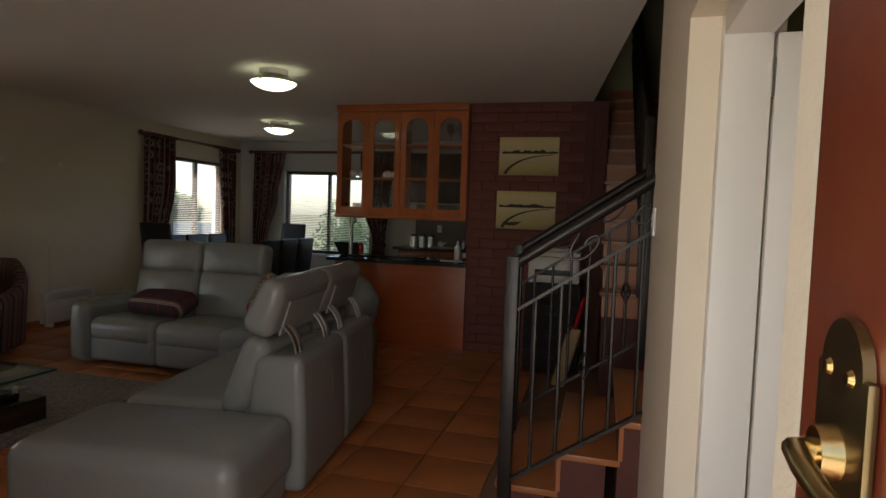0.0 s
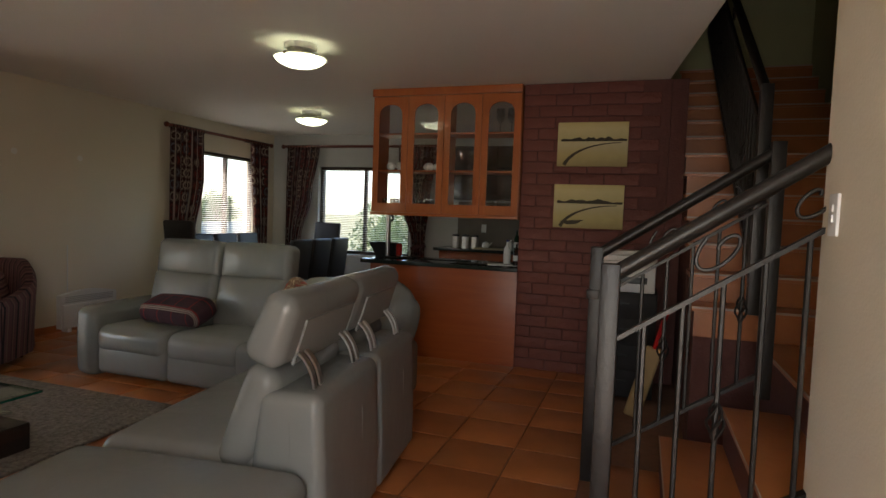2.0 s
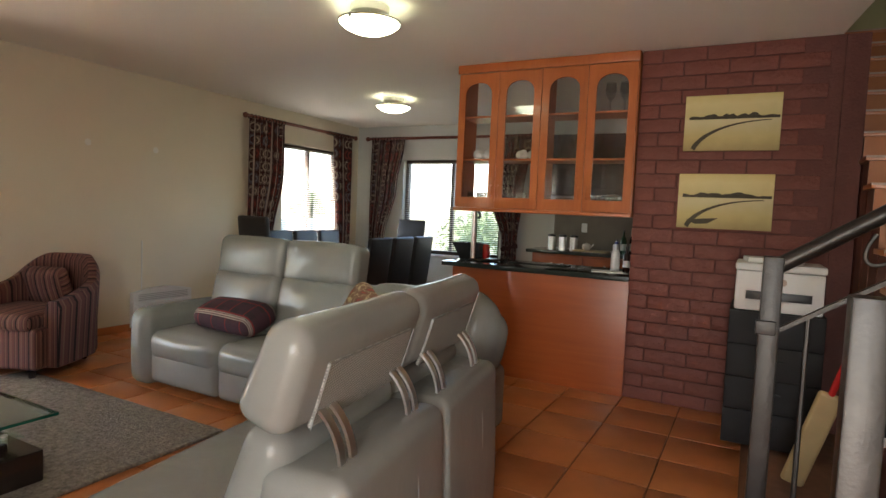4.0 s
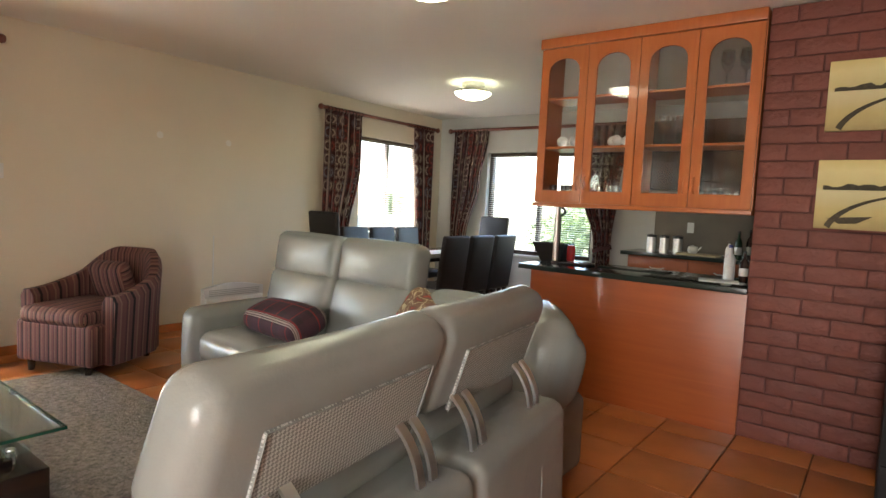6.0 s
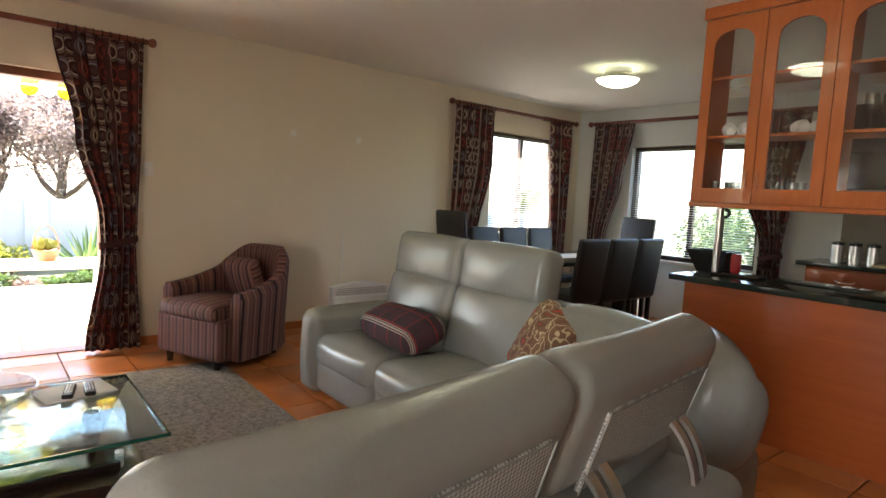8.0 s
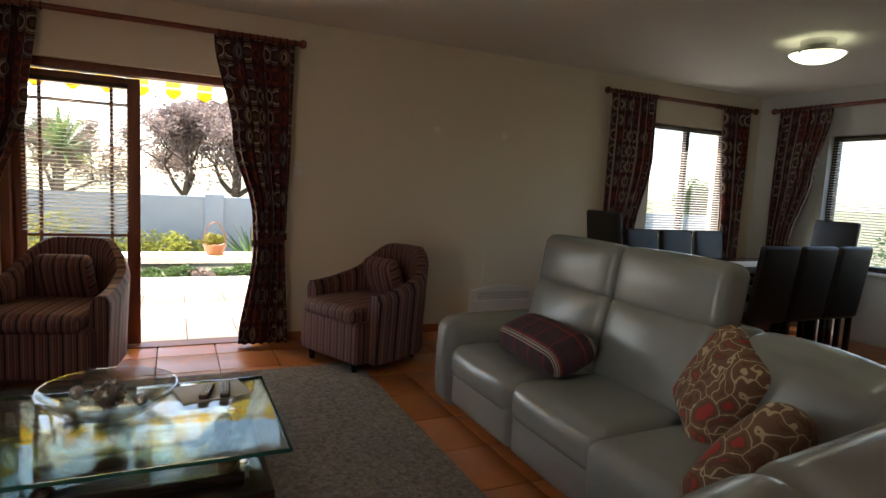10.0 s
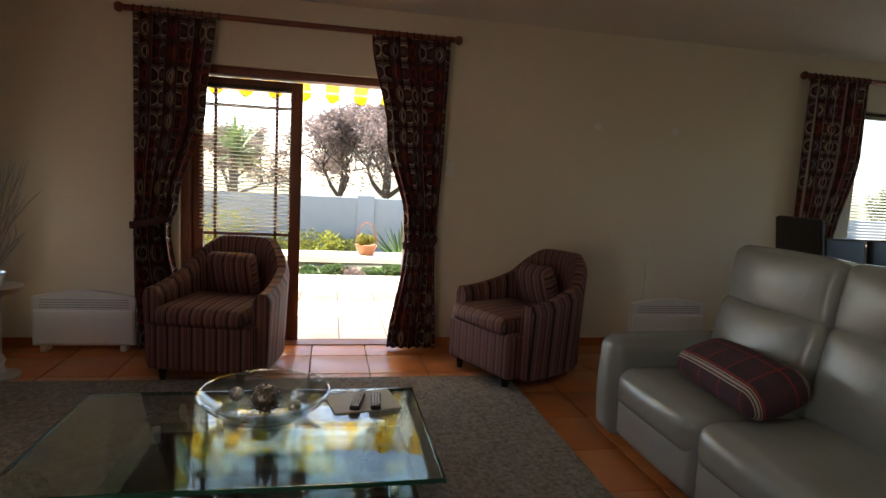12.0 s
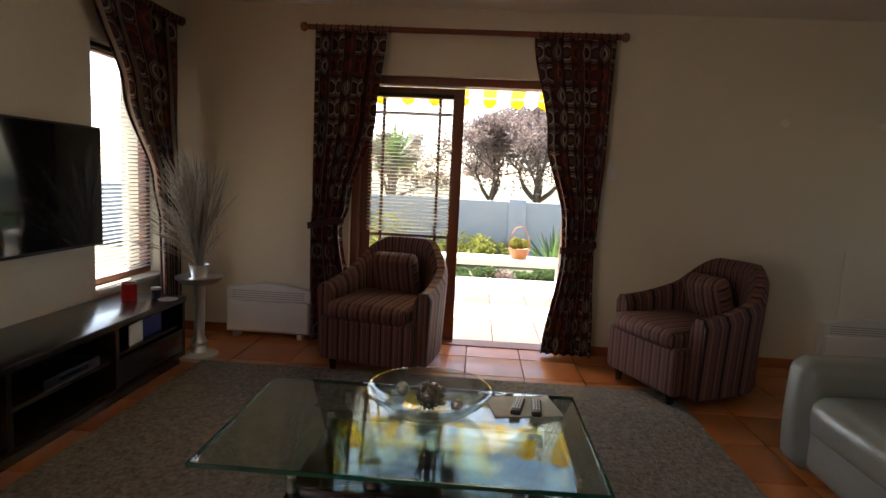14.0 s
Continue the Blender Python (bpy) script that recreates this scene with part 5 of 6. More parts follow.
railing("stair_railing", (0.475, 2.98, 1.225), (1.25, 2.98, 1.745), 0.2, 0.72, 7, "black wrought iron stair railing with scrolls", (True, False))
railing("stair_railing", (0.36, 3.99, 1.235), (1.12, 3.99, 1.745), 0.2, 0.72, 7, "black wrought iron stair railing with scrolls", (True, True))
railing("stair_railing", (1.12, 4.36, 2.08), (1.12, 7.95, 4.50), 1.05, 3.46, 34, "black wrought iron upper stair railing", (True, False))
lk = part("gate_latch", bx(-0.04, -0.02, -0.02, 0.02, 0.0, 0.025, 0.004), M_IRON)
lk.location = (0.36, 3.958, 1.02)
tagged(lk, "small steel latch on stair post", "latch")
bat = thing("cricket_bat", (0.62, 5.2, 0), 0, "pale wooden cricket bat leaning by printer", "bat")
b_ = rbox(0.11, 0.04, 0.55, 0.02, mid=3)
o = part("blade", b_, mat("willow", (0.5, 0.36, 0.17), 0.5), bat)
o.matrix_basis = pose(0, 0, 0.29, 12, 14, 0)
o = part("grip", lathe([(0, 0), (0.016, 0), (0.016, 0.28), (0, 0.28)], 12), M_RED, bat)
o.matrix_basis = pose(0.063, -0.055, 0.545, 12, 14, 0)

# ---------- heaters ----------
M_SLOT = mat("slot_grey", (0.40, 0.39, 0.37), 0.6, var=0.05)


def heater(at, label):
    root = thing("panel_heater", at, 90, label, "heater", "white panel heaters")
    w, h = 0.68, 0.43
    bm = bmesh.new()
    pts = [(0, 0.04), (w, 0.04), (w, h - 0.04)] + [(w - w * k / 12, h - 0.04 + 0.045 * math.sin(math.pi * k / 12)) for k in range(1, 12)] + [(0, h - 0.04)]
    f = [bm.verts.new((x, -0.07, z)) for x, z in pts]
    b = [bm.verts.new((x, -0.005, z)) for x, z in pts]
    bm.faces.new(f)
    bm.faces.new(b[::-1])
    for k in range(len(f)):
        j = (k + 1) % len(f)
        bm.faces.new((f[j], f[k], b[k], b[j]))
    bmesh.ops.recalc_face_normals(bm, faces=bm.faces)
    part("body", bm, M_PLASTIC, root)
    part("front_panel", rbox(w - 0.02, 0.03, 0.25, 0.014, (0, 0.012, 0), mid=6, m=pose(w / 2, -0.078, 0.175)), M_PLASTIC, root)
    for k in range(4):
        part("outlet_slot", bx(0.05, -0.0735, h - 0.115 + k * 0.018, w - 0.05, -0.0705, h - 0.108 + k * 0.018, 0.001), M_SLOT, root, "grey outlet slot")
    for x in (0.06, w - 0.1):
        part("foot", bx(x, -0.1, 0.0, x + 0.04, 0.0, 0.045, 0.006), M_PLASTIC, root)
    part("dial", lathe([(0, 0), (0.014, 0), (0.012, 0.008), (0, 0.009)], 14, None, pose(w * 0.5, -0.07, 0.08, 90, 0, 0)), M_BLACKP, root)


heater((WX + 0.02, 0.86, 0), "white panel heater on floor beside curtain")
heater((WX + 0.02, 5.46, 0), "white panel heater on floor behind sofa")
cord = part("cable", tube([(WX + 0.006, 5.6, 0.42), (WX + 0.006, 5.6, 0.92)], 0.006, 6), M_PLASTIC)
tagged(cord, "thin white cable conduit up the wall", "cable")
for y in (5.05, 5.75):
    s_ = part("wall_plate", lathe([(0, 0), (0.032, 0), (0.03, 0.004), (0, 0.005)], 16, None, pose(0, 0, 0, 0, 90, 0)), M_WHITE)
    s_.location = (WX, y, 1.86)
    tagged(s_, "small round blank plate on cream wall", "wall plate", "blank plates")

# ---------- television wall ----------
cn = thing("tv_console", (-4.44, SY + 0.02, 0), 0, "long black wooden television console", "console")
CLN = 2.2
part("top", bx(0, 0, 0.43, CLN, 0.46, 0.47, 0.004), M_DARK, cn)
part("plinth", bx(0.02, 0.02, 0, CLN - 0.02, 0.42, 0.06), M_DARK, cn)
part("bottom", bx(0, 0, 0.06, CLN, 0.45, 0.09), M_DARK, cn)
for x in (0.0, 0.72, 1.46, CLN - 0.03):
    part("divider", bx(x, 0.0, 0.09, x + 0.03, 0.45, 0.43), M_DARK, cn)
part("back", bx(0.03, 0.0, 0.09, CLN - 0.03, 0.015, 0.43), M_DARK, cn)
part("shelf", bx(0.032, 0.02, 0.26, 0.718, 0.43, 0.28), M_DARK, cn)
part("shelf", bx(0.75, 0.02, 0.24, 1.46, 0.43, 0.262), M_DARK, cn)
for a, b in ((0.032, 0.718),):
    part("drawer_front", bx(a, 0.43, 0.095, b, 0.45, 0.25, 0.003), M_DARK, cn)
KT = 0.47
cd = part("candle_holder", lathe([(0, 0), (0.045, 0), (0.045, 0.11), (0.041, 0.11), (0.041, 0.01), (0, 0.01)], 20), M_RED)
cd.location = (-4.22, SY + 0.22, KT)
tagged(cd, "red glass candle holder on black console", "candle holder")
t2 = thing("small_jar", (-4.32, SY + 0.34, KT), 0, "small black jar with silver lid", "jar")
part("body", lathe([(0, 0), (0.03, 0), (0.03, 0.055), (0, 0.055)], 16), M_BLACKP, t2)
part("lid", lathe([(0, 0.055), (0.031, 0.055), (0.031, 0.07), (0, 0.072)], 16), M_CHROME, t2)
cdd = part("disc", lathe([(0.008, 0), (0.06, 0), (0.06, 0.0015), (0.008, 0.0015), (0.008, 0)], 28), M_CHROME)
cdd.location = (-4.30, SY + 0.43, KT)
tagged(cdd, "shiny disc lying on console", "disc")
bk1 = part("booklet", bx(0, 0, 0, 0.15, 0.006, 0.12, 0.001), M_PAPER)
bk1.matrix_basis = pose(-4.02, SY + 0.478, 0.262, 0, 0, 4)
bk1.location = (-4.02, SY + 0.42, 0.281)
tagged(bk1, "white and blue booklet standing on console shelf", "booklet")
bk2 = part("booklet", bx(0, 0, 0, 0.2, 0.006, 0.11, 0.001), M_BLUE)
bk2.location = (-4.26, SY + 0.40, 0.281)
tagged(bk2, "blue booklet standing on console shelf", "booklet")
dvd = thing("media_player", (-3.6, SY + 0.14, 0.262), 0, "slim black media player inside console", "media player")
part("body", bx(0, 0, 0, 0.4, 0.3, 0.05, 0.004), M_BLACKP, dvd)
part("display", bx(0.1, 0.3, 0.015, 0.3, 0.303, 0.035), M_SCREEN, dvd)

tv = thing("television", (-4.20, SY + 0.06, 0.82), 0, "black flat television mounted on the wall", "television")
part("case", bx(0, -0.058, 0, 1.22, 0.01, 0.72, 0.006), M_BLACKP, tv)
part("screen", bx(0.012, 0.0105, 0.02, 1.208, 0.0135, 0.708), M_SCREEN, tv)

ps_ = thing("pedestal", (-4.60, 0.91, 0), 0, "silver pedestal stand in the corner", "pedestal")
part("base", lathe([(0, 0), (0.13, 0), (0.13, 0.02), (0.06, 0.04), (0.045, 0.08), (0, 0.08)], 24), M_CHROME, ps_)
part("column", lathe([(0.04, 0.08), (0.055, 0.11), (0.035, 0.15), (0.04, 0.5), (0.06, 0.53), (0, 0.53)], 20), M_CHROME, ps_)
part("top", lathe([(0, 0.53), (0.12, 0.53), (0.155, 0.56), (0.16, 0.575), (0.14, 0.58), (0, 0.575)], 28), M_CHROME, ps_)
vg = thing("dried_grass", (-4.60, 0.91, 0.578), 0, "bunch of dried silver grass in a pot", "dried plant")
part("pot", lathe([(0, 0), (0.05, 0), (0.07, 0.08), (0.065, 0.08), (0.045, 0.01), (0, 0.01)], 18), M_CHROME, vg)
bm = bmesh.new()
rng = random.Random(5)
for k in range(360):
    a, r = rng.uniform(0, 6.283), abs(rng.gauss(0, 0.17))
    h = rng.uniform(0.30, 1.0) * (1 - 0.4 * min(1, r))
    w = rng.uniform(0.8, 1.2)
    pts = [(0.03 * math.cos(a), 0.03 * math.sin(a), 0.02)]
    for j in range(1, 6):
        s = j / 5
        x, y = r * s ** 1.6 * math.cos(a + 0.5 * s * w) + 0.05 * s * s, r * s ** 1.6 * math.sin(a + 0.5 * s * w) - 0.10 * s * s
        if y < -0.36:
            y = -0.36
        pts.append((x, y, 0.02 + h * s * (1 - 0.12 * s * w)))
    tube(pts, [0.0024, 0.0022, 0.0024, 0.003, 0.0042, 0.0008], 4, bm)
part("stalks", bm, M_SILVER, vg)

# ---------- dining set ----------
dt = thing("dining_table", (-4.22, 7.85, 0), 0, "dark wooden dining table", "table")
part("tabletop", bx(-0.48, -0.85, 0.72, 0.48, 0.85, 0.76, 0.006), M_DARK, dt)
for x in (-0.4, 0.4):
    for y in (-0.76, 0.76):
        part("leg", bx(x - 0.04, y - 0.04, 0, x + 0.04, y + 0.04, 0.72, 0.004), M_DARK, dt)
rn = part("table_runner", bx(-0.17, -0.8, 0.761, 0.17, 0.8, 0.765, 0.001), M_PAPER)
rn.location = (-4.22, 7.85, 0)
tagged(rn, "pale cloth runner on dining table", "table runner")


def dining_chair(top):
    root = thing("dining_chair", (0, 0, 0), 0, "black leather high-backed dining chair", "chair", "dining chairs")
    o = part("seat", rbox(0.44, 0.44, 0.10, 0.03, (0, 0, 0.012), mid=4), M_BLACKL, root)
    o.location = (0, 0, 0.44)
    o = part("backrest", rbox(0.43, 0.06, top - 0.40, 0.025, (0, 0.008, 0.0), mid=5), M_BLACKL, root)
    o.matrix_basis = pose(0, 0.235, 0.40 + (top - 0.40) / 2, -7, 0, 0)
    for x in (-0.18, 0.18):
        for y in (-0.18, 0.18):
            part("leg", bx(x - 0.02, y - 0.02, 0, x + 0.02, y + 0.02, 0.40, 0.003), M_DARK, root)
    return root


c0 = dining_chair(1.03)
c0.matrix_basis = pose(-3.66, 7.22, 0, 0, 0, -90)
for y in (7.70, 8.18):
    copy_thing(c0, pose(-3.66, y, 0, 0, 0, -90))
for y in (7.3, 7.78, 8.26):
    copy_thing(c0, pose(-4.72, y, 0, 0, 0, 90))
h0 = dining_chair(1.22)
h0.matrix_basis = pose(-4.45, 6.62, 0, 0, 0, 180)
copy_thing(h0, pose(-3.98, 8.58, 0, 0, 0, 0))

# ---------- garden ----------
tagged(part("ground", bx(-300, -300, -0.45, 300, 300, -0.20), M_GROUND), "dry garden soil and lawn", "ground", kind="structure")
patio = structure("pavement", bx(-8.6, -1.5, -0.19, WX - 0.24, 6.5, -0.032), M_GROUT, "pale tiled patio outside sliding door")
structure("pavement_entrance", bx(-2, -6, -0.19, 4, SY - 0.3, -0.02), M_PTILE, "pale paved entrance outside front door")
gw = structure("garden_wall", bx(-11.9, -14, -0.3, -11.7, 18, 0.95), M_GARDENWALL, "grey-blue plastered garden wall")
for y in (-6, -1.2, 3.55, 8.4):
    part("pier", bx(-11.95, y - 0.16, -0.3, -11.65, y + 0.16, 1.0, 0.01), M_GARDENWALL, gw)
bn = thing("garden_bench", (-7.6, 0, 0), 0, "white concrete slab bench on patio", "bench")
part("slab", bx(-0.25, 1.0, 0.36, 0.25, 3.96, 0.43, 0.01), M_CONC, bn)
for y in (1.1, 3.84):
    part("leg", bx(-0.2, y - 0.04, -0.03, 0.2, y + 0.04, 0.36, 0.006), M_CONC, bn)
fp = thing("potted_plant", (-7.6, 3.33, 0.43), 0, "terracotta basket pot with yellow cactus", "plant pot")
part("pot", lathe([(0, 0), (0.09, 0), (0.13, 0.12), (0.12, 0.12), (0.1, 0.10), (0, 0.10)], 20), M_TERRA, fp)
part("handle", tube([(0, 0.12 * math.cos(t), 0.12 + 0.26 * math.sin(t)) for t in [k * math.pi / 12 for k in range(13)]], 0.007, 6), M_TERRA, fp)
for x, y, r in ((0.02, -0.04, 0.075), (-0.03, 0.05, 0.06), (0.03, 0.03, 0.05)):
    bm = bmesh.new()
    bmesh.ops.create_icosphere(bm, subdivisions=3, radius=r)
    for v in bm.verts:
        v.co *= 1 + 0.12 * math.sin(9 * math.atan2(v.co.y, v.co.x))
    o = part("cactus", bm, M_LEAFY, fp)
    o.location = (x, y, 0.13 + r * 0.7)


def leaf_cloud(n, rng, size, shell):
    """Many small folded leaves placed by shell(rng)."""
    V, F = [], []
    for _ in range(n):
        c = Vector(shell(rng))
        e = Euler((rng.uniform(0, 6.28), rng.uniform(0, 6.28), rng.uniform(0, 6.28))).to_matrix()
        s = size * rng.uniform(0.6, 1.3)
        b = len(V)
        for q in ((0, -s, 0), (s * 0.42, 0, s * 0.15), (0, s, 0), (-s * 0.42, 0, s * 0.15)):
            V.append(c + e @ Vector(q))
        F += [(b, b + 1, b + 2), (b, b + 2, b + 3)]
    me = bpy.data.meshes.new("crown")
    me.from_pydata(V, [], F)
    return me


def shrub(at, r, h, n, m, label, seed, size=0.035):
    rng = random.Random(seed)
    root = thing("shrub", at, 0, label, "shrub")
    lumps = [(rng.uniform(-r, r) * 0.6, rng.uniform(-r, r) * 0.6, rng.uniform(0.3, 0.8) * h, rng.uniform(0.35, 0.6) * r) for _ in range(7)]

    def shell(g):
        x, y, z, q = g.choice(lumps)
        d = Vector((g.gauss(0, 1), g.gauss(0, 1), g.gauss(0, 1))).normalized() * q * g.uniform(0.5, 1.1)
        return x + d.x, y + d.y, max(0.02, z + d.z * h / r * 0.6)

    me = leaf_cloud(n, rng, size, shell)
    me.materials.append(m)
    o = new("leaves", me)
    o.parent = root
    bm = bmesh.new()
    for k in range(6):
        x, y, z, q = lumps[k]
        tube([(0, 0, -0.02), (x * 0.5, y * 0.5, z * 0.5), (x, y, z)], [0.015, 0.01, 0.004], 5, bm)
    part("stems", bm, M_BARK, root)


def tree(at, seed, height, spread, n, m, label, trunk=0.12):
    rng = random.Random(seed)
    root = thing("tree", at, 0, label, "tree")
    bm = bmesh.new()
    tips = []

    def grow(p, d, length, r, depth):
        pts, rad = [p], [r]
        q = p.copy()
        for k in range(4):
            d = (d + Vector((rng.uniform(-0.2, 0.2), rng.uniform(-0.2, 0.2), rng.uniform(-0.05, 0.16)))).normalized()
            q = q + d * length / 4
            pts.append(q.copy())
            rad.append(r * (1 - 0.12 * (k + 1)))
            if depth > 1:
                tips.append((q.copy(), length))
        tube(pts, rad, 6, bm)
        if depth < 4:
            for _ in range(3 if depth else 5):
                e = Euler((rng.uniform(-0.8, 0.8), rng.uniform(-0.8, 0.8), rng.uniform(-3, 3))).to_matrix()
                nd = (e @ d + Vector((rng.uniform(-0.5, 0.5) * spread, rng.uniform(-0.5, 0.5) * spread, 0.15))).normalized()
                grow(q.copy(), nd, length * rng.uniform(0.6, 0.82), r * 0.55, depth + 1)

    grow(Vector((0, 0, -0.1)), Vector((0, 0.1, 1)), height * 0.16, trunk, 0)
    part("trunk", bm, M_BARK, root)

    def shell(g):
        p, ln = g.choice(tips)
        return p.x + g.gauss(0, ln * 0.34), p.y + g.gauss(0, ln * 0.34), p.z + g.gauss(0, ln * 0.3)

    me = leaf_cloud(n, rng, 0.042, shell)
    me.materials.append(m)
    o = new("crown", me)
    o.parent = root
    return root


tree((-14.2, 4.3, -0.2), 4, 7.6, 1.9, 17000, M_LEAFP, "spreading tree with sparse plum-coloured leaves", 0.12)
tree((-14.6, 3.0, -0.2), 6, 7.2, 1.9, 14000, M_LEAFP, "spreading tree with sparse plum-coloured leaves", 0.09)
tree((-16.5, 0.6, -0.2), 9, 6.6, 1.8, 12000, M_LEAFP, "spreading tree with sparse plum-coloured leaves", 0.1)
tree((-13.4, 17.4, -0.2), 17, 4.6, 1.2, 9000, M_LEAF, "leafy green garden tree", 0.12)
tree((-16.5, 9.5, -0.2), 12, 5.0, 1.1, 9000, M_LEAF, "leafy green garden tree", 0.14)
tree((-20.0, 17.5, -0.2), 21, 5.2, 1.1, 9000, M_LEAF, "leafy green garden tree", 0.14)
tree((-3.9, 13.2, -0.2), 15, 4.4, 1.2, 9000, M_LEAF, "leafy green tree outside dining window", 0.12)
for k, (x, y, r, h, m) in enumerate(((-11.0, 2.3, 0.5, 0.55, M_LEAFY), (-11.1, 3.2, 0.45, 0.5, M_LEAFY), (-10.9, 1.2, 0.6, 0.85, M_LEAFY), (-11.0, 0.1, 0.6, 0.9, M_LEAF), (-11.1, 5.6, 0.55, 0.6, M_LEAFP), (-10.8, -1.2, 0.6, 0.8, M_LEAF), (-9.3, 2.9, 0.28, 0.22, M_LEAF), (-9.4, 3.6, 0.25, 0.2, M_LEAF), (-9.2, 2.2, 0.26, 0.2, M_LEAFP), (-9.4, 4.3, 0.25, 0.2, M_LEAF), (-10.6, 6.6, 0.6, 0.8, M_LEAF), (-11.0, 1.8, 0.5, 0.5, M_LEAFY), (-11.1, 2.8, 0.5, 0.6, M_LEAFY), (-9.3, 3.2, 0.3, 0.22, M_LEAFP), (-9.2, 3.9, 0.28, 0.24, M_LEAF), (-9.5, 2.5, 0.3, 0.2, M_LEAF))):
    shrub((x, y, -0.2), r, h, 900, m, "yellow-green garden shrub in flower bed" if m is M_LEAFY else "leafy garden shrub in flower bed", 30 + k)
for k, (x, y) in enumerate(((-5.6, 14.2), (-4.4, 13.8), (-3.1, 14.3))):
    shrub((x, y, -0.2), 0.75, 1.9, 2600, M_LEAF, "tall leafy green bush outside dining window", 70 + k, 0.05)
al = thing("agave", (-10.7, 4.15, -0.2), 0, "spiky blue-green agave in flower bed", "plant")
rng = random.Random(3)
for k in range(34):
    a, tl, ln = k * 2.399, rng.uniform(0.15, 0.95), rng.uniform(0.7, 1.0)
    d = Vector((math.cos(a) * math.sin(tl), math.sin(a) * math.sin(tl), math.cos(tl)))
    sd = Vector((-math.sin(a), math.cos(a), 0))
    bm = bmesh.new()
    rows = []
    for j in range(5):
        s = j / 4
        w = 0.045 * (1 - s) ** 0.6 + 0.002
        c = d * ln * s + Vector((0, 0, -0.12 * s * s * math.sin(tl)))
        rows.append([bm.verts.new(c - sd * w), bm.verts.new(c + d.cross(sd) * w * 0.5), bm.verts.new(c + sd * w)])
    for A, B in zip(rows, rows[1:]):
        for i in range(2):
            bm.faces.new((A[i], A[i + 1], B[i + 1], B[i]))
    part("leaf", bm, M_LEAF, al)
pm = thing("palm", (-12.8, 1.0, -0.2), 0, "spiky cordyline palm behind garden wall", "palm")
part("trunk", tube([(0, 0, 0), (0.05, 0.02, 1.0), (0, 0.05, 1.85)], [0.09, 0.07, 0.06], 10), M_BARK, pm)
bm = bmesh.new()
for k in range(110):
    a, tl, ln = rng.uniform(0, 6.28), rng.uniform(0.1, 1.9), rng.uniform(0.7, 1.15)
    d = Vector((math.cos(a) * math.sin(tl), math.sin(a) * math.sin(tl), math.cos(tl)))
    sd = Vector((-math.sin(a), math.cos(a), 0)) * 0.02
    o = Vector((0, 0.05, 1.85))
    v = [bm.verts.new(o - sd), bm.verts.new(o + sd), bm.verts.new(o + d * ln * 0.6 + sd), bm.verts.new(o + d * ln * 0.6 - sd), bm.verts.new(o + d * ln + Vector((0, 0, -0.12)))]
    bm.faces.new(v[:4])
    bm.faces.new((v[3], v[2], v[4]))
part("crown", bm, M_LEAF, pm)

# striped awning over the patio door
aw = thing("awning", (WX - 0.26, 0.0, 2.62), 90, "yellow and white striped awning with scalloped edge", "awning")
SW, AWD, AWZ = 0.165, 2.4, -0.30
for k in range(34):
    bm = bmesh.new()
    x0, x1 = k * SW, (k + 1) * SW - 0.001
    n = 8
    a = [bm.verts.new(v) for v in ((x0, 0, 0.0), (x1, 0, 0.0), (x1, AWD, AWZ), (x0, AWD, AWZ))]
    bm.faces.new(a)
    low = [bm.verts.new((x0 + (x1 - x0) * i / n, AWD + 0.005, AWZ - 0.07 - 0.06 * math.sin(math.pi * i / n))) for i in range(n + 1)]
    bm.faces.new([a[3], a[2]] + low[::-1])
    bmesh.ops.solidify(bm, geom=bm.faces[:], thickness=0.003)
    part("strip", bm, M_AWN_Y if k % 2 else M_AWN_W, aw, smooth=False)
part("front_bar", tube([(0, AWD, AWZ - 0.005), (34 * SW, AWD, AWZ - 0.005)], 0.018, 10), M_WHITE, aw)
for x in (0.3, 34 * SW - 0.3):
    part("arm", tube([(x, 0.0, -0.5), (x, AWD - 0.02, AWZ - 0.02)], 0.014, 8), M_WHITE, aw)

# ---------- floor tiles, patio tiles, bricks ----------
TS = 0.41


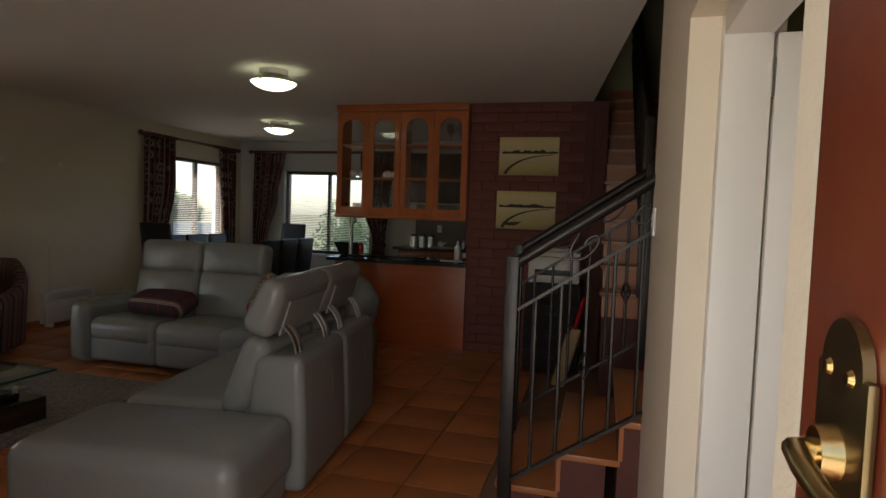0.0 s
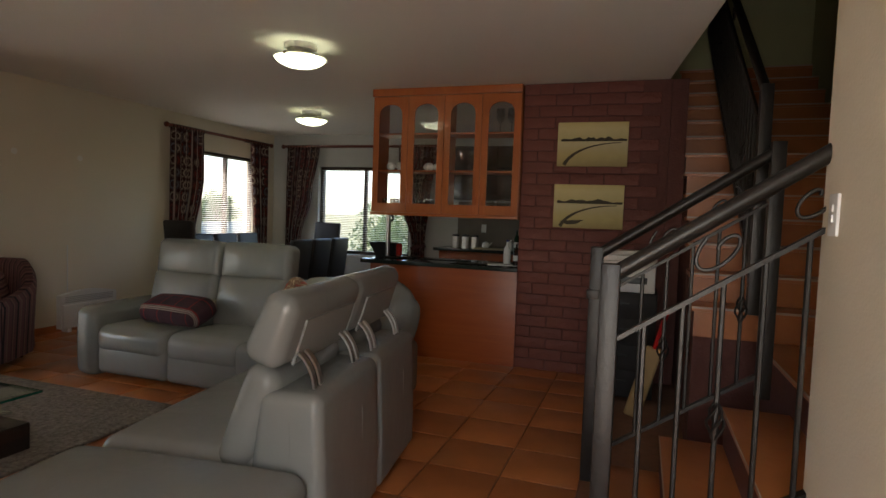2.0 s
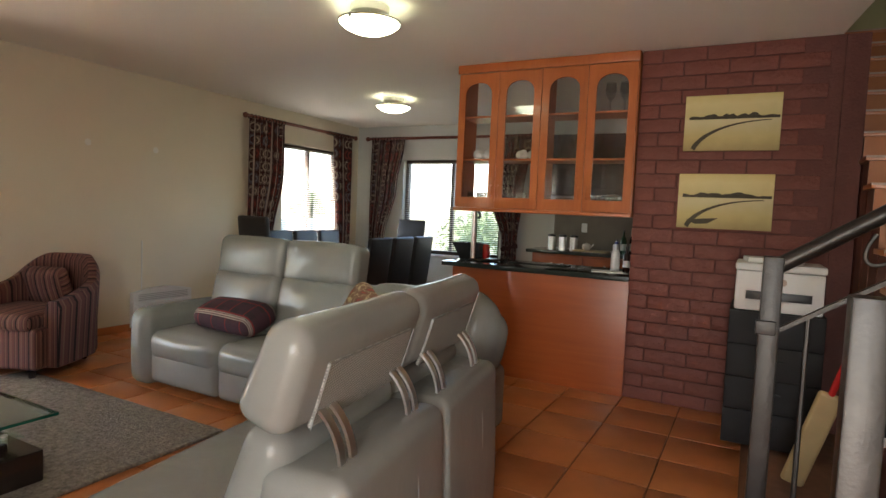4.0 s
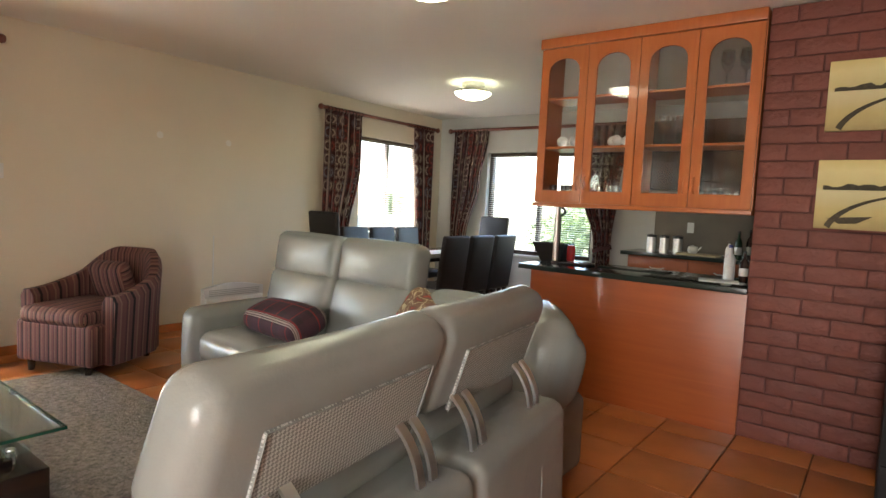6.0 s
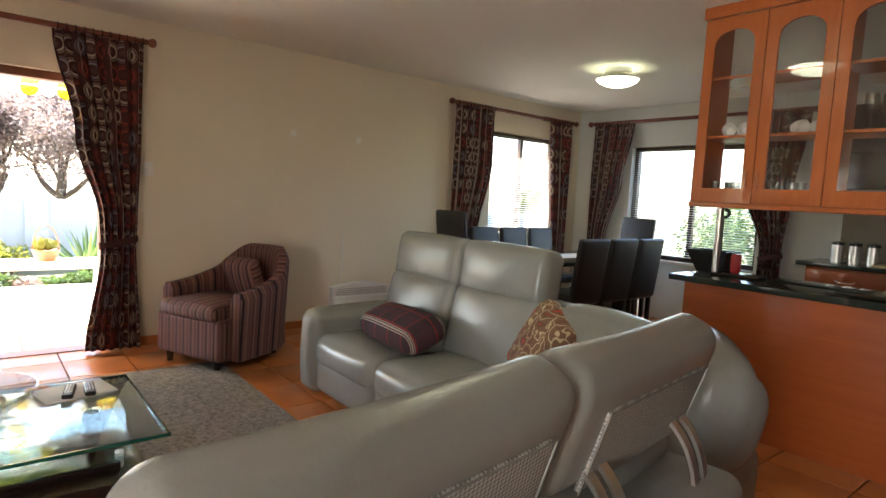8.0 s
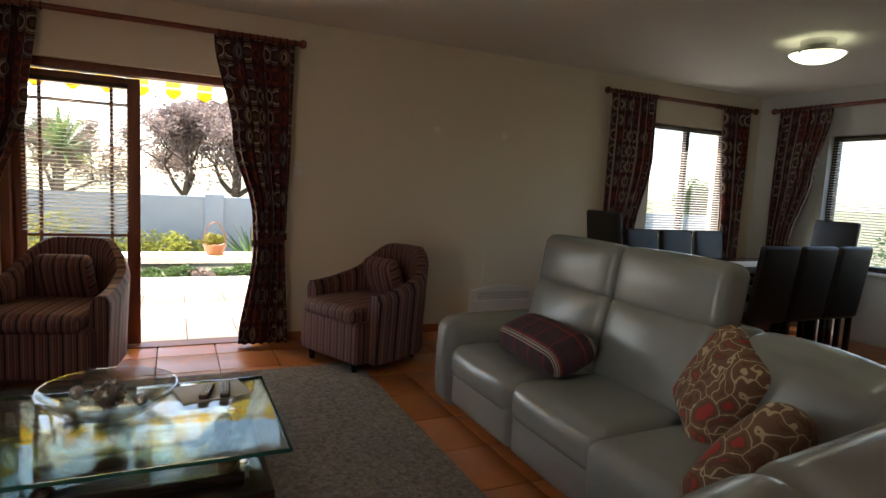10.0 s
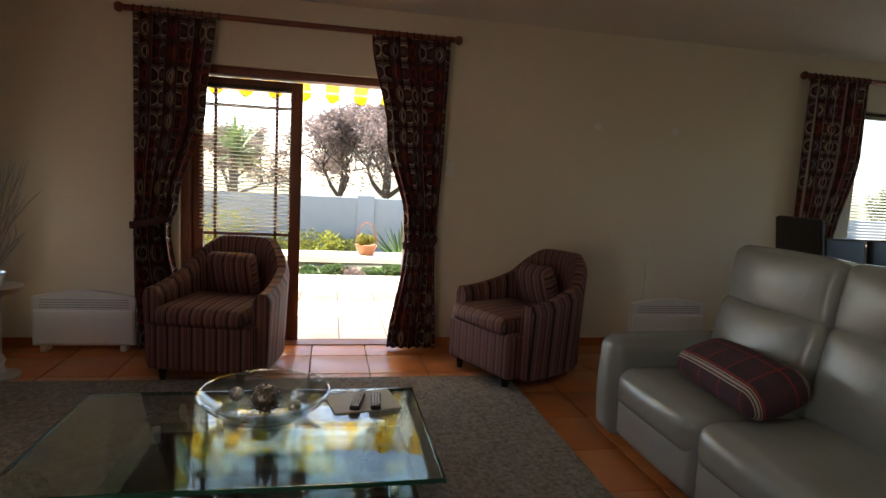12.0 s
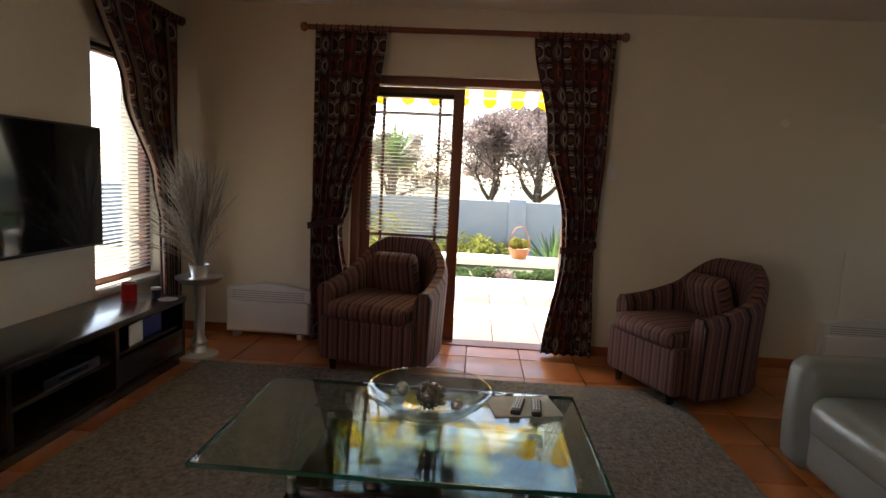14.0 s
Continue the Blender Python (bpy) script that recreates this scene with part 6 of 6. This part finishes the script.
def pieces(parent, m, name, size, spots, bevel=0.003, limit=300):
    """One piece an object on a shared mesh; what is over the limit is joined."""
    sx, sy, sz = size
    src = None
    for k, p in enumerate(spots[:limit]):
        if src is None:
            src = part(name, bx(-sx / 2, -sy / 2, -sz / 2, sx / 2, sy / 2, sz / 2, bevel), m, parent)
            src.location = p
        else:
            again(name, src, parent, Matrix.Translation(p))
    rest = spots[limit:]
    if rest:
        V, F = [], []
        for p in rest:
            b = len(V)
            for dx in (-1, 1):
                for dy in (-1, 1):
                    for dz in (-1, 1):
                        V.append((p[0] + dx * sx / 2, p[1] + dy * sy / 2, p[2] + dz * sz / 2))
            F += [tuple(b + i for i in q) for q in ((0, 1, 3, 2), (4, 6, 7, 5), (0, 4, 5, 1), (2, 3, 7, 6), (1, 5, 7, 3), (0, 2, 6, 4))]
        me = bpy.data.meshes.new(name)
        me.from_pydata(V, [], F)
        me.materials.append(m)
        o = new(name + "_field", me)
        o.parent = parent
        o["kind"] = "stuff"


spots = []
for i in range(-14, 8):
    for j in range(-11, 12):
        x, y = -0.50 + (i + 0.5) * TS, 4.43 + (j + 0.5) * TS
        if WX - 0.15 < x < 1.0 and SY - 0.2 < y < NY - 0.1 and not (x > 0.5 and 3.0 < y):
            spots.append((x, y, -0.006))
spots.sort(key=lambda p: abs(p[0] + 1.5) * 0.8 + abs(p[1] - 3.6))
pieces(floor, M_TILE, "tile", (TS - 0.009, TS - 0.009, 0.013), spots)
spots = [(-5.68 - i * 0.41, -1.3 + j * 0.41, -0.026) for i in range(8) for j in range(19)]
pieces(patio, M_PTILE, "patio_tile", (0.402, 0.402, 0.012), spots)
BL, BH, J = 0.285, 0.092, 0.010
spots, halves = [], []
for r in range(26):
    z = r * (BH + J - 0.002) + BH / 2 + 0.002
    if z + BH / 2 > H:
        continue
    x = PX0 + (BL / 2 if r % 2 == 0 else BL + J + 0.0)
    if r % 2:
        halves.append((PX0 + BL / 4 - 0.002, PY + 0.004, z))
        x = PX0 + BL / 2 + J + BL / 2 - 0.004
    while x + BL / 2 < PX1:
        spots.append((x, PY + 0.004, z))
        x += BL + J
pieces(pier, M_BRICK, "brick", (BL, 0.018, BH), spots, 0.004)
pieces(pier, M_BRICK, "half_brick", (BL / 2 - 0.006, 0.018, BH), halves, 0.004)
